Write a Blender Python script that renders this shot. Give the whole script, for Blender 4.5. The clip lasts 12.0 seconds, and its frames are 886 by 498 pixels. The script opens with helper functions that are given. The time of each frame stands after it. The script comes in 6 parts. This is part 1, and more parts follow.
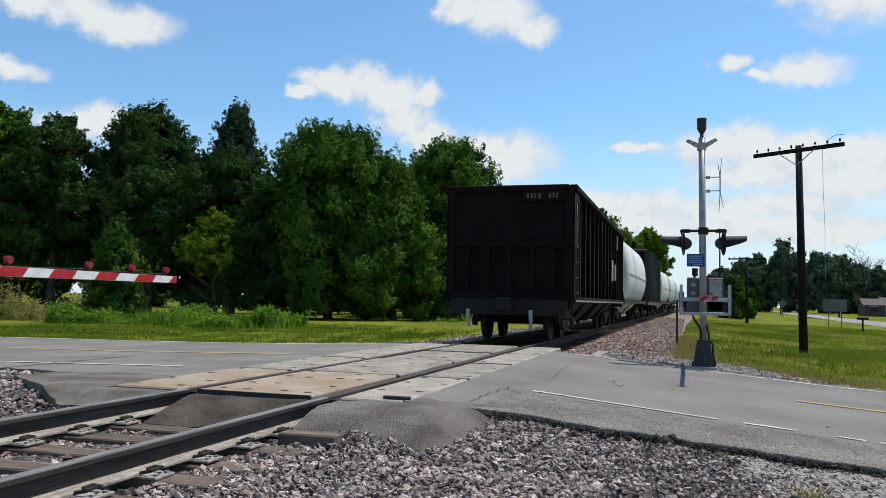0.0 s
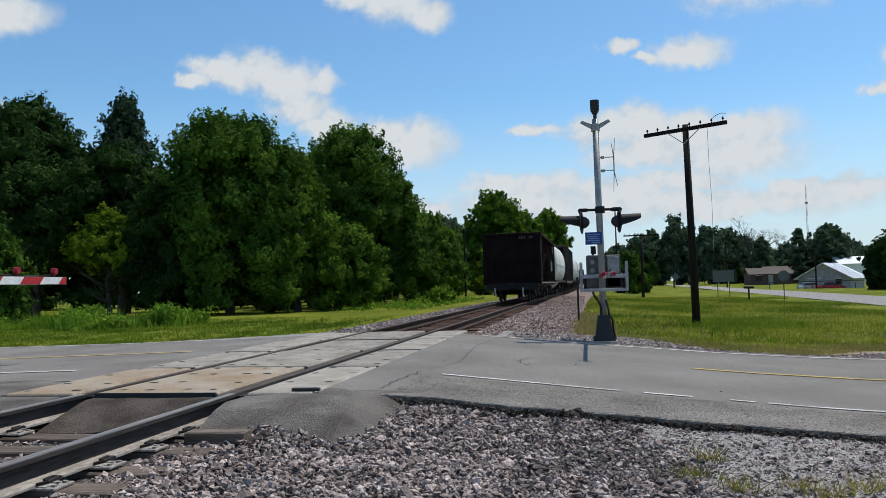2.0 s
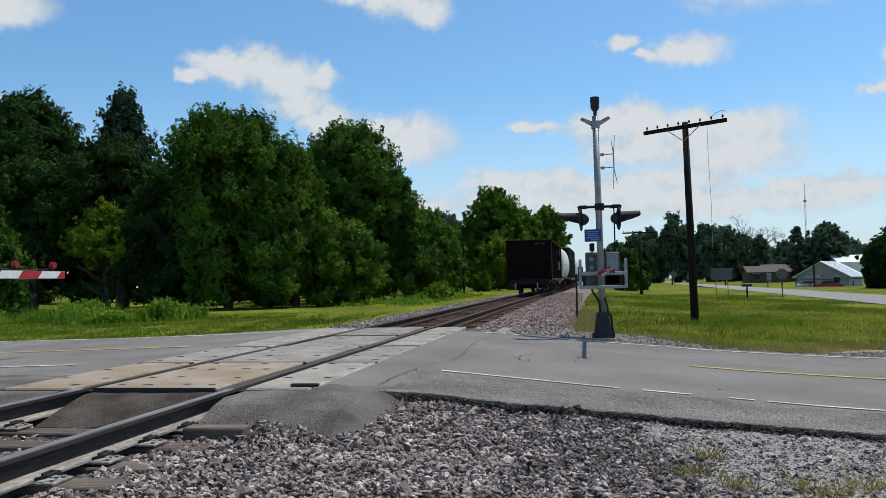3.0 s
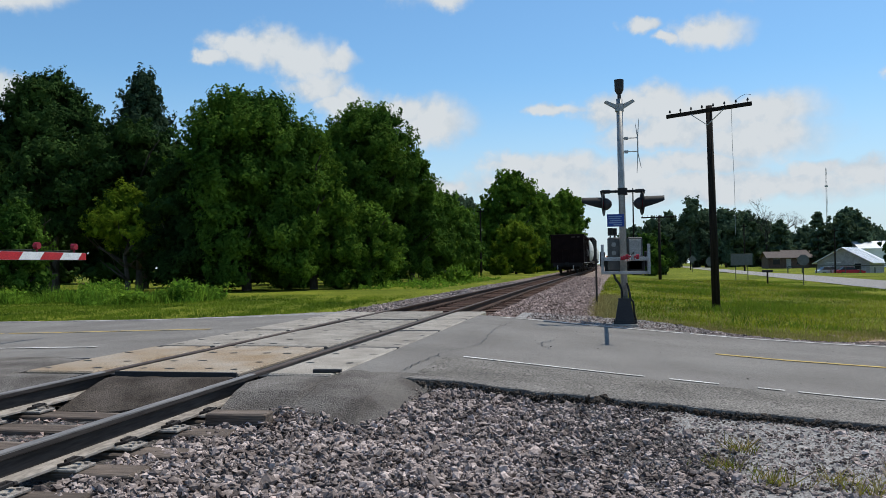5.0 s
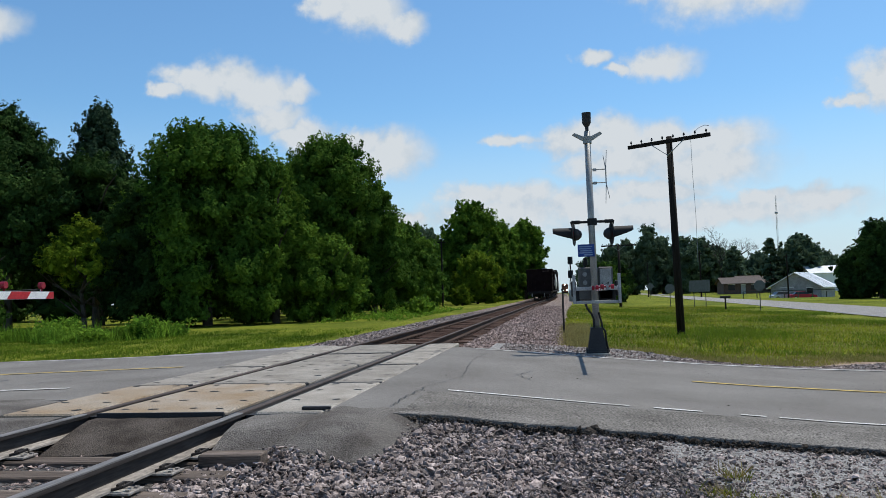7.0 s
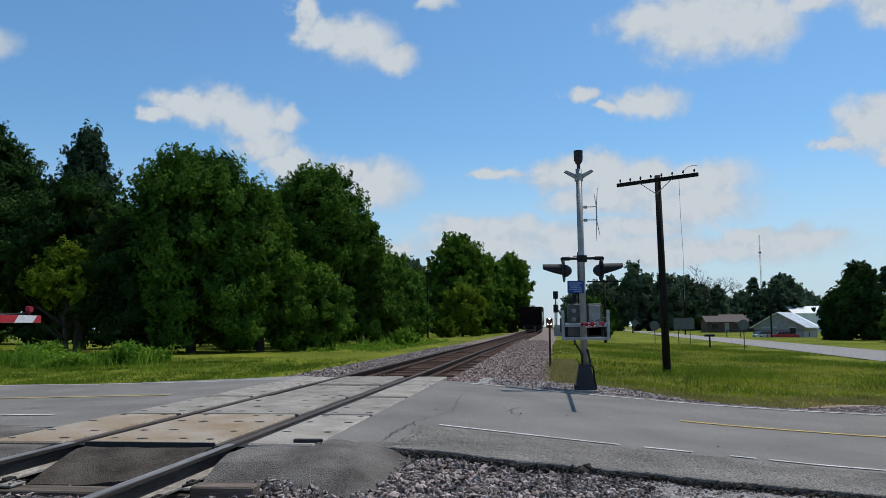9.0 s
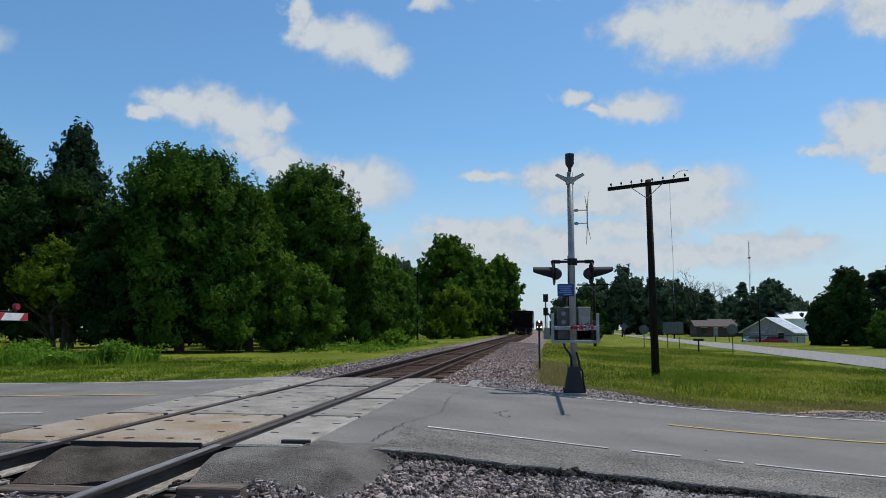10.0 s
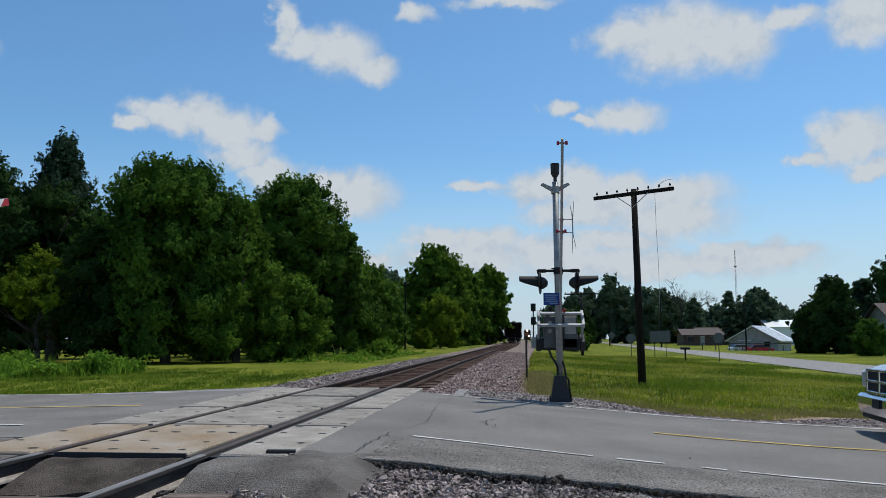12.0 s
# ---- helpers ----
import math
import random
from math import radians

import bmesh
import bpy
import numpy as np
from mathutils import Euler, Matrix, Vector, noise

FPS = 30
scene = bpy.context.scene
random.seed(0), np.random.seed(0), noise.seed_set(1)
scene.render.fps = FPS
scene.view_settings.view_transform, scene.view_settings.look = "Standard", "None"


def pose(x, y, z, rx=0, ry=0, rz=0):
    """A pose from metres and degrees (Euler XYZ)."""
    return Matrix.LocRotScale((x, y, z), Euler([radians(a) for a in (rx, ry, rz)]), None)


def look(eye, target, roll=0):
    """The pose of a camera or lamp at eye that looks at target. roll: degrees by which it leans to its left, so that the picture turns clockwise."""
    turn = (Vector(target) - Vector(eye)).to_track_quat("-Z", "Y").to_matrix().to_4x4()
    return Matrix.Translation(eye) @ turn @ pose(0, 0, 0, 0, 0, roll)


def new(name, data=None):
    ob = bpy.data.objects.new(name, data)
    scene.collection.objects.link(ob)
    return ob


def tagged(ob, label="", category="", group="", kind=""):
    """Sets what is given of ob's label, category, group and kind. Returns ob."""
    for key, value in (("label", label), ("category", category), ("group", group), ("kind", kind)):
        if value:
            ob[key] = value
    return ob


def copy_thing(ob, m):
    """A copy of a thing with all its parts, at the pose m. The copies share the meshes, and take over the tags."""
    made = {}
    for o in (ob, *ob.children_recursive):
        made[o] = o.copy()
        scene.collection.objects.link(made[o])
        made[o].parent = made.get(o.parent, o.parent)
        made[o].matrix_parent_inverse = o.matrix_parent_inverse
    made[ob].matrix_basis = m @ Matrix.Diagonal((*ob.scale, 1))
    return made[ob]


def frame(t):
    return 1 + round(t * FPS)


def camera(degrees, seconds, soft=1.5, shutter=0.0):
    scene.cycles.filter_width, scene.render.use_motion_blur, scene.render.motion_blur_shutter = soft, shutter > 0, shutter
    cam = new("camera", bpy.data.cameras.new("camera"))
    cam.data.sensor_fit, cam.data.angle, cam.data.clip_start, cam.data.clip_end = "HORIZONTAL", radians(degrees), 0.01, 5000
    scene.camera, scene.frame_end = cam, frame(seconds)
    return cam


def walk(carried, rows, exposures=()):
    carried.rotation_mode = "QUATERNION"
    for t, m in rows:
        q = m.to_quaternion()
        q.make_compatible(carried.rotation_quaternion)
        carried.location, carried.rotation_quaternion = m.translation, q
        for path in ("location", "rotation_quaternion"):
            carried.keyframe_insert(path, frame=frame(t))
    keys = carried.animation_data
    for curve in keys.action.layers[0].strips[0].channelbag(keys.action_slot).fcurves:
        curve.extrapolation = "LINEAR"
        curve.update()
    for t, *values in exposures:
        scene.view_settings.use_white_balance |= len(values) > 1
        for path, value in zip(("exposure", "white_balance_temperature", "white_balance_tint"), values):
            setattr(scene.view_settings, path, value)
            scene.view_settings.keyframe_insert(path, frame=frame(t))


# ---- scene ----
cam = camera(57.8, 12.0, soft=0.65)
PATH = [
    (0.0, pose(3.993, -0.014, 0.923, 93.66, -1.18, 16.94)),
    (0.5, pose(3.969, -0.026, 0.932, 93.40, 0.12, 13.45)),
    (1.0, pose(3.989, -0.013, 0.940, 92.82, 0.73, 11.21)),
    (1.5, pose(3.980, 0.003, 0.932, 92.48, 1.67, 10.52)),
    (2.0, pose(3.986, -0.008, 0.920, 92.68, 1.54, 10.21)),
    (2.5, pose(3.976, 0.025, 0.930, 92.37, 1.08, 9.30)),
    (3.0, pose(3.971, 0.003, 0.921, 92.41, 1.23, 10.09)),
    (3.2, pose(3.966, 0.004, 0.933, 92.28, 1.35, 10.52)),
    (4.8, pose(3.911, 0.096, 0.945, 91.48, 1.21, 10.61)),
    (5.0, pose(3.877, 0.115, 0.946, 91.22, 0.78, 11.27)),
    (5.5, pose(3.807, 0.075, 0.959, 91.88, 0.88, 11.57)),
    (6.0, pose(3.749, -0.016, 0.982, 92.81, 2.15, 10.31)),
    (6.5, pose(3.668, -0.013, 0.971, 93.32, 2.26, 9.59)),
    (7.0, pose(3.629, 0.031, 0.982, 93.34, 1.73, 8.40)),
    (7.2, pose(3.632, -0.004, 0.978, 93.33, 1.53, 8.80)),
    (9.0, pose(3.538, -0.032, 1.013, 95.56, 0.39, 7.27)),
    (9.5, pose(3.544, -0.035, 1.011, 95.59, -0.11, 6.86)),
    (10.0, pose(3.540, -0.021, 1.012, 95.69, -0.16, 6.55)),
    (10.5, pose(3.552, -0.030, 1.013, 95.92, -0.30, 6.12)),
    (11.0, pose(3.560, -0.042, 1.013, 95.98, 0.03, 5.87)),
    (11.5, pose(3.564, -0.041, 1.013, 96.13, 0.18, 5.72)),
    (12.0, pose(3.573, -0.056, 1.005, 96.38, 0.09, 5.70)),
]
walk(cam, PATH, [(0.0, 0.20, 6500, 10), (0.4, 0.06, 6450, 10), (1.0, 0.0, 6420, 10), (2.5, -0.02, 6350, 10), (6.5, -0.02, 6300, 10), (8.0, -0.14, 6200, 10), (9.5, -0.22, 6130, 10), (12.0, -0.22, 6130, 10)])

# ---- world and sun ----
SUN_EL, SUN_AZ = radians(63), radians(38)      # azimuth clockwise from the track's direction


def cloud_world():
    """Clear summer sky with scattered fair-weather cumulus."""
    w = bpy.data.worlds.new("sky")
    scene.world = w
    w.use_nodes = True
    nt = w.node_tree
    nt.nodes.clear()
    N, L = nt.nodes.new, nt.links.new

    def math_(op, a, b=None, clamp=False):
        n = N("ShaderNodeMath")
        n.operation, n.use_clamp = op, clamp
        for k, v in enumerate((a, b)):
            if v is None:
                continue
            if isinstance(v, (int, float)):
                n.inputs[k].default_value = v
            else:
                L(v, n.inputs[k])
        return n.outputs[0]

    sky = N("ShaderNodeTexSky")
    sky.sky_type, sky.sun_disc = "NISHITA", False
    sky.sun_elevation, sky.sun_rotation = SUN_EL, SUN_AZ
    sky.altitude, sky.air_density, sky.dust_density, sky.ozone_density = 100, 1.0, 0.6, 1.6
    tc = N("ShaderNodeTexCoord")
    sep = N("ShaderNodeSeparateXYZ")
    L(tc.outputs["Generated"], sep.inputs[0])
    az = math_("MULTIPLY", math_("ARCTAN2", sep.outputs[0], sep.outputs[1]), 57.2958)
    el = math_("MULTIPLY", math_("ARCSINE", sep.outputs[2]), 57.2958)

    def vec(op, a, b=None):
        n = N("ShaderNodeVectorMath")
        n.operation = op
        for k, v in enumerate((a, b)):
            if v is None:
                continue
            if isinstance(v, tuple):
                n.inputs[k].default_value = v
            else:
                L(v, n.inputs[k])
        return n

    where = N("ShaderNodeCombineXYZ")
    L(az, where.inputs[0])
    L(el, where.inputs[1])
    # billows push the cloud outlines about, at three sizes
    here = where.outputs[0]
    noises = []
    for sc, det, amp in ((12.0, 3.0, 2.4), (40.0, 4.0, 1.15), (110.0, 4.0, 0.32)):
        n = N("ShaderNodeTexNoise")
        n.inputs["Scale"].default_value, n.inputs["Detail"].default_value, n.inputs["Roughness"].default_value = sc, det, 0.6
        L(tc.outputs["Generated"], n.inputs["Vector"])
        off = vec("MULTIPLY", vec("SUBTRACT", n.outputs["Color"], (0.5, 0.5, 0.5)).outputs[0], (amp * 1.5, amp, 0.0)).outputs[0]
        here = vec("ADD", here, off).outputs[0]
        noises.append(n.outputs[0])
    total = None
    for a, e, wd, ht, s in CLOUDS:
        d = vec("LENGTH", vec("MULTIPLY", vec("SUBTRACT", here, (a, e, 0.0)).outputs[0], (1 / (wd * 1.28), 1 / (ht * 1.32), 0.0)).outputs[0]).outputs["Value"]
        m = math_("MULTIPLY", math_("SUBTRACT", 1.0, d), s)
        total = m if total is None else math_("MAXIMUM", total, m)
    wob = math_("SUBTRACT", noises[1], 0.5)
    field = math_("ADD", total, math_("MULTIPLY", wob, 0.55))
    mr = N("ShaderNodeMapRange")
    mr.interpolation_type = "SMOOTHSTEP"
    mr.inputs["From Min"].default_value, mr.inputs["From Max"].default_value = -0.24, 0.62
    L(field, mr.inputs["Value"])
    shade = N("ShaderNodeMapRange")
    shade.inputs["From Min"].default_value, shade.inputs["From Max"].default_value = 0.12, 0.62
    L(math_("ADD", math_("MULTIPLY", field, 0.55), math_("MULTIPLY", math_("SUBTRACT", noises[1], 0.35), 1.5)), shade.inputs["Value"])
    tone = N("ShaderNodeMix")
    tone.data_type = "RGBA"
    tone.inputs["A"].default_value, tone.inputs["B"].default_value = (4.8, 5.45, 6.0, 1), (6.15, 6.45, 6.6, 1)
    L(shade.outputs[0], tone.inputs["Factor"])
    # thin haze low over the horizon
    hz = N("ShaderNodeMapRange")
    hz.interpolation_type = "SMOOTHSTEP"
    hz.inputs["From Min"].default_value, hz.inputs["From Max"].default_value = 14.0, -2.0
    hz.inputs["To Max"].default_value = 0.95
    L(el, hz.inputs["Value"])
    hazed = N("ShaderNodeMix")
    hazed.data_type = "RGBA"
    hazed.inputs["B"].default_value = (5.7, 6.6, 7.2, 1)
    tint = N("ShaderNodeMix")
    tint.data_type, tint.blend_type = "RGBA", "MULTIPLY"
    tint.inputs["Factor"].default_value = 1.0
    tint.inputs["B"].default_value = SKY_TINT
    L(sky.outputs[0], tint.inputs["A"])
    L(hz.outputs[0], hazed.inputs["Factor"])
    L(tint.outputs["Result"], hazed.inputs["A"])
    mix = N("ShaderNodeMix")
    mix.data_type = "RGBA"
    L(mr.outputs[0], mix.inputs["Factor"])
    L(hazed.outputs["Result"], mix.inputs["A"])
    L(tone.outputs["Result"], mix.inputs["B"])
    bg = N("ShaderNodeBackground")
    bg.inputs["Strength"].default_value = SKY_STRENGTH
    L(mix.outputs["Result"], bg.inputs["Color"])
    out = N("ShaderNodeOutputWorld")
    L(bg.outputs[0], out.inputs[0])


SKY_STRENGTH, SKY_TINT = 0.112, (0.81, 1.12, 1.25, 1)
# heaps of cloud: azimuth, elevation, half width, half height in degrees
HEAPS = (
    (-27.3, 14.5, 0.9, 0.5), (-25.3, 15, 1.8, 1), (-23, 15.5, 2.2, 1.1), (-20.9, 14.6, 2.2, 1.3), (-18.6, 14.4, 1.5, 0.8), (-20.1, 12.8, 2.2, 1), (-18.1, 11.6, 2, 0.9), (-14.5, 10.9, 1.8, 0.9),
    (-11.9, 10.3, 2.8, 1.5), (-16.1, 10.7, 2.4, 0.9), (2.7, 16, 1.3, 0.5), (7.5, 15.5, 2.3, 0.9), (4.6, 15, 1.1, 0.4), (-15.8, 20.4, 2, 1.1), (-13.3, 20.1, 2.5, 1.5), (-10.8, 19.2, 1.6, 0.9),
    (7.7, 20.5, 2.6, 1.2), (11.2, 20.3, 4.4, 2.1), (15, 19.7, 3, 1.9), (22.2, 12.6, 2.6, 1.5), (23.1, 10.6, 1.6, 0.6), (19.5, 11.7, 1, 0.4), (23.3, 19.9, 2.2, 1.5), (-44.8, 17.8, 2, 0.6),
    (-41.8, 18, 2.8, 1), (-39, 17.7, 2.2, 1.1), (-40.8, 11.2, 3, 0.9),
)
# thin veils and low banks
VEILS = (
    (-3.2, 11.1, 1.4, 0.4), (1.1, 10.6, 2.4, 0.9), (4.1, 10.5, 2.4, 1), (7.5, 9.9, 2.4, 1.1), (11, 9.8, 2.6, 1), (9.9, 8.2, 3.6, 1.1), (4.5, 8.9, 3.6, 0.9), (-5.9, 7.1, 2.2, 0.6),
    (-2.7, 6.9, 2.6, 0.7), (-4.1, 5.7, 4.4, 1), (1.8, 6.2, 3.2, 1), (6.3, 6.7, 3.2, 0.7), (13.6, 5.9, 1.6, 0.5), (16.6, 5.6, 2.4, 0.6), (8.8, 5.1, 8.1, 0.8), (-11.4, 5.3, 2, 0.6),
    (-17.6, 21.5, 0.6, 1.3), (-7.5, 22.8, 0.9, 0.5), (-1.2, 23.5, 3.2, 0.4), (19, 20.6, 1.8, 0.6), (-45.9, 14, 1.6, 0.5),
)
# heaps behind and beside the camera
ROUND = ((60, 24, 9, 4), (95, 18, 10, 4), (140, 26, 11, 5), (-75, 22, 9, 4), (-120, 17, 12, 4), (172, 20, 8, 4))
CLOUDS = [(*c, 1.15) for c in HEAPS + ROUND] + [(a, e, w * 1.12, h * 1.2, 1.1) for a, e, w, h in VEILS]
cloud_world()

sun = new("sun", bpy.data.lights.new("sun", "SUN"))
sun.data.energy, sun.data.angle, sun.data.color = 4.3, radians(0.53), (1.0, 0.93, 0.81)
toward = Vector((math.sin(SUN_AZ) * math.cos(SUN_EL), math.cos(SUN_AZ) * math.cos(SUN_EL), math.sin(SUN_EL)))
sun.matrix_world = look(toward * 50, (0, 0, 0))


# ---- materials ----
def stuff_material(name, c0, c1, scale=6.0, rough=0.8, bump=0.3, bump_scale=60.0, metal=0.0, c2=None, spread=0.0, vary="", stretch=(1, 1, 1), bump_dist=0.01, see=0.0, spec=0.3, grit=0.35):
    """Two-scale mottled surface; vary: "object" or "island" shifts the tone piece by piece; see: share of light let through."""
    m = bpy.data.materials.new(name)
    m.use_nodes = True
    nt = m.node_tree
    N, L = nt.nodes.new, nt.links.new
    bs = nt.nodes["Principled BSDF"]
    tc, mp = N("ShaderNodeTexCoord"), N("ShaderNodeMapping")
    mp.inputs["Scale"].default_value = stretch
    L(tc.outputs["Object"], mp.inputs["Vector"])
    n1, n2 = N("ShaderNodeTexNoise"), N("ShaderNodeTexNoise")
    for n, s, d in ((n1, scale, 6.0), (n2, bump_scale, 4.0)):
        n.inputs["Scale"].default_value, n.inputs["Detail"].default_value = s, d
        L(mp.outputs[0], n.inputs["Vector"])
    ramp = N("ShaderNodeValToRGB")
    r = ramp.color_ramp
    r.elements[0].position, r.elements[1].position = 0.33, 0.67
    r.elements[0].color, r.elements[1].color = (*c0, 1), (*c1, 1)
    if c2:
        e = r.elements.new(0.8)
        e.color = (*c2, 1)
    L(n1.outputs[0], ramp.inputs[0])
    col = ramp.outputs[0]
    grain = N("ShaderNodeMix")
    grain.data_type, grain.blend_type = "RGBA", "OVERLAY"
    grain.inputs["Factor"].default_value = grit
    crisp = N("ShaderNodeMapRange")
    crisp.inputs["From Min"].default_value, crisp.inputs["From Max"].default_value = 0.32, 0.68
    L(n2.outputs[0], crisp.inputs["Value"])
    L(col, grain.inputs["A"])
    L(crisp.outputs[0], grain.inputs["B"])
    col = grain.outputs["Result"]
    if vary:
        g = N("ShaderNodeObjectInfo") if vary == "object" else N("ShaderNodeNewGeometry")
        hsv = N("ShaderNodeHueSaturation")
        mr = N("ShaderNodeMapRange")
        mr.inputs["To Min"].default_value, mr.inputs["To Max"].default_value = 1 - spread, 1 + spread
        L(g.outputs["Random" if vary == "object" else "Random Per Island"], mr.inputs["Value"])
        L(mr.outputs[0], hsv.inputs["Value"])
        L(col, hsv.inputs["Color"])
        col = hsv.outputs[0]
    L(col, bs.inputs["Base Color"])
    bs.inputs["Roughness"].default_value, bs.inputs["Metallic"].default_value = rough, metal
    bs.inputs["Specular IOR Level"].default_value = spec
    if bump:
        b = N("ShaderNodeBump")
        b.inputs["Strength"].default_value, b.inputs["Distance"].default_value = bump, bump_dist
        L(n2.outputs[0], b.inputs["Height"])
        L(b.outputs[0], bs.inputs["Normal"])
    if see:
        tr, mx = N("ShaderNodeBsdfTranslucent"), N("ShaderNodeMixShader")
        L(col, tr.inputs["Color"])
        mx.inputs[0].default_value = see
        L(bs.outputs[0], mx.inputs[1])
        L(tr.outputs[0], mx.inputs[2])
        L(mx.outputs[0], nt.nodes["Material Output"].inputs["Surface"])
    return m


def lamp_material(name, color, strength):
    m = bpy.data.materials.new(name)
    m.use_nodes = True
    bs = m.node_tree.nodes["Principled BSDF"]
    bs.inputs["Base Color"].default_value = (*color, 1)
    bs.inputs["Emission Color"].default_value = (*color, 1)
    bs.inputs["Emission Strength"].default_value = strength
    return m


def plain(name, c, rough=0.5, metal=0.0):
    return stuff_material(name, tuple(v * 0.85 for v in c), tuple(min(1, v * 1.1) for v in c), 5.0, rough, 0.08, 80.0, metal)


M = {}
M["asphalt"] = stuff_material("asphalt", (0.145, 0.134, 0.122), (0.20, 0.188, 0.173), 0.7, 0.92, 0.7, 95.0, bump_dist=0.008, spec=0.2, grit=0.45)
M["asphalt_old"] = stuff_material("asphalt_old", (0.12, 0.110, 0.098), (0.205, 0.19, 0.172), 1.3, 0.95, 1.0, 55.0, bump_dist=0.02, spec=0.15, grit=0.8)
M["patch"] = stuff_material("asphalt_patch", (0.095, 0.084, 0.075), (0.185, 0.17, 0.155), 2.2, 0.95, 1.0, 85.0, bump_dist=0.015, spec=0.12, grit=0.6)
M["patch_dark"] = stuff_material("dark_tar_fill", (0.045, 0.036, 0.029), (0.105, 0.088, 0.074), 2.6, 0.95, 1.0, 85.0, bump_dist=0.015, spec=0.12, grit=0.6)
M["concrete"] = stuff_material("concrete_panel", (0.205, 0.183, 0.155), (0.335, 0.307, 0.268), 2.0, 0.88, 0.4, 80.0, vary="object", spread=0.14, bump_dist=0.005, grit=0.5, spec=0.2)
M["concrete_rust"] = stuff_material("rust_stained_concrete", (0.245, 0.175, 0.105), (0.335, 0.295, 0.245), 1.3, 0.88, 0.4, 80.0, bump_dist=0.005, grit=0.5, spec=0.2)
M["rail"] = stuff_material("rail_steel", (0.034, 0.029, 0.027), (0.06, 0.05, 0.045), 9.0, 0.75, 0.15, 60.0, 0.3, stretch=(1, 0.1, 1))
M["rail_top"] = stuff_material("worn_rail_top", (0.13, 0.122, 0.118), (0.22, 0.208, 0.20), 8.0, 0.6, 0.08, 60.0, 0.2, stretch=(1, 0.05, 1))
M["rail_base"] = stuff_material("dusty_rail_base", (0.20, 0.175, 0.15), (0.30, 0.27, 0.24), 7.0, 0.8, 0.2, 60.0, stretch=(1, 0.2, 1))
M["tie"] = stuff_material("weathered_tie", (0.06, 0.043, 0.033), (0.15, 0.12, 0.098), 5.0, 0.9, 0.8, 30.0, vary="object", spread=0.25, stretch=(0.25, 3, 3), bump_dist=0.008)
M["tie_brown"] = stuff_material("brown_tie", (0.050, 0.028, 0.020), (0.115, 0.07, 0.052), 5.0, 0.95, 0.8, 30.0, vary="object", spread=0.3, stretch=(0.25, 3, 3), bump_dist=0.008, spec=0.12)
M["rail_rust"] = stuff_material("rusty_rail", (0.035, 0.020, 0.014), (0.07, 0.042, 0.03), 6.0, 0.85, 0.2, 60.0, stretch=(1, 0.1, 1), spec=0.15)
M["plate"] = stuff_material("dusty_tie_plate", (0.20, 0.17, 0.15), (0.36, 0.34, 0.31), 12.0, 0.75, 0.2, 80.0, 0.1)
M["clip"] = plain("dark_spring_clip", (0.035, 0.03, 0.028), 0.6, 0.3)
M["stone"] = stuff_material("ballast_stone", (0.13, 0.102, 0.09), (0.41, 0.34, 0.31), 5.0, 0.95, 0.5, 60.0, vary="island", spread=0.62, bump_dist=0.004, spec=0.1)
M["stone_far"] = stuff_material("ballast_stone_brownish", (0.18, 0.125, 0.105), (0.42, 0.325, 0.285), 7.0, 0.9, 0.5, 60.0, vary="island", spread=0.5, spec=0.15)
M["ballast"] = stuff_material("ballast_bed", (0.03, 0.027, 0.026), (0.15, 0.138, 0.132), 17.0, 0.95, 1.0, 34.0, bump_dist=0.05, spec=0.1)
M["ballast_dark"] = stuff_material("oily_ballast_between_rails", (0.035, 0.026, 0.021), (0.13, 0.10, 0.085), 15.0, 0.95, 1.0, 32.0, bump_dist=0.05, spec=0.1)
M["ballast_brown"] = stuff_material("ballast_bed_brown", (0.085, 0.063, 0.054), (0.31, 0.25, 0.22), 11.0, 0.95, 1.0, 24.0, bump_dist=0.06, spec=0.1, grit=0.7)
M["gravel"] = stuff_material("fine_gravel", (0.15, 0.142, 0.135), (0.34, 0.325, 0.31), 22.0, 0.95, 1.0, 60.0, bump_dist=0.02)
M["dirt"] = stuff_material("bare_dirt", (0.22, 0.15, 0.10), (0.33, 0.25, 0.18), 3.0, 0.95, 0.6, 50.0)
M["grass"] = stuff_material("mown_grass", (0.075, 0.10, 0.010), (0.17, 0.185, 0.020), 0.16, 0.95, 1.0, 14.0, c2=(0.20, 0.172, 0.045), bump_dist=0.04, spec=0.05, grit=0.6)
M["blade"] = stuff_material("grass_blade", (0.065, 0.105, 0.009), (0.31, 0.32, 0.028), 0.30, 0.9, 0, 30.0, spec=0.05, vary="island", spread=0.2, see=0.45)
M["blade_green"] = stuff_material("fresh_grass_blade", (0.055, 0.105, 0.010), (0.18, 0.245, 0.024), 0.25, 0.9, 0, 30.0, spec=0.05, vary="island", spread=0.25, see=0.45)
M["blade_dry"] = stuff_material("dry_grass_blade", (0.24, 0.20, 0.07), (0.34, 0.29, 0.12), 0.5, 0.9, 0, 30.0, spec=0.05, vary="island", spread=0.3, see=0.35)
M["weed"] = stuff_material("weed_leaf", (0.07, 0.16, 0.016), (0.19, 0.31, 0.034), 0.5, 0.9, 0, 30.0, spec=0.05, vary="island", spread=0.4, see=0.5)
M["leaf"] = stuff_material("maple_leaf", (0.030, 0.074, 0.013), (0.115, 0.205, 0.027), 0.35, 0.95, 0, 30.0, spec=0.03, vary="island", spread=0.35, see=0.32)
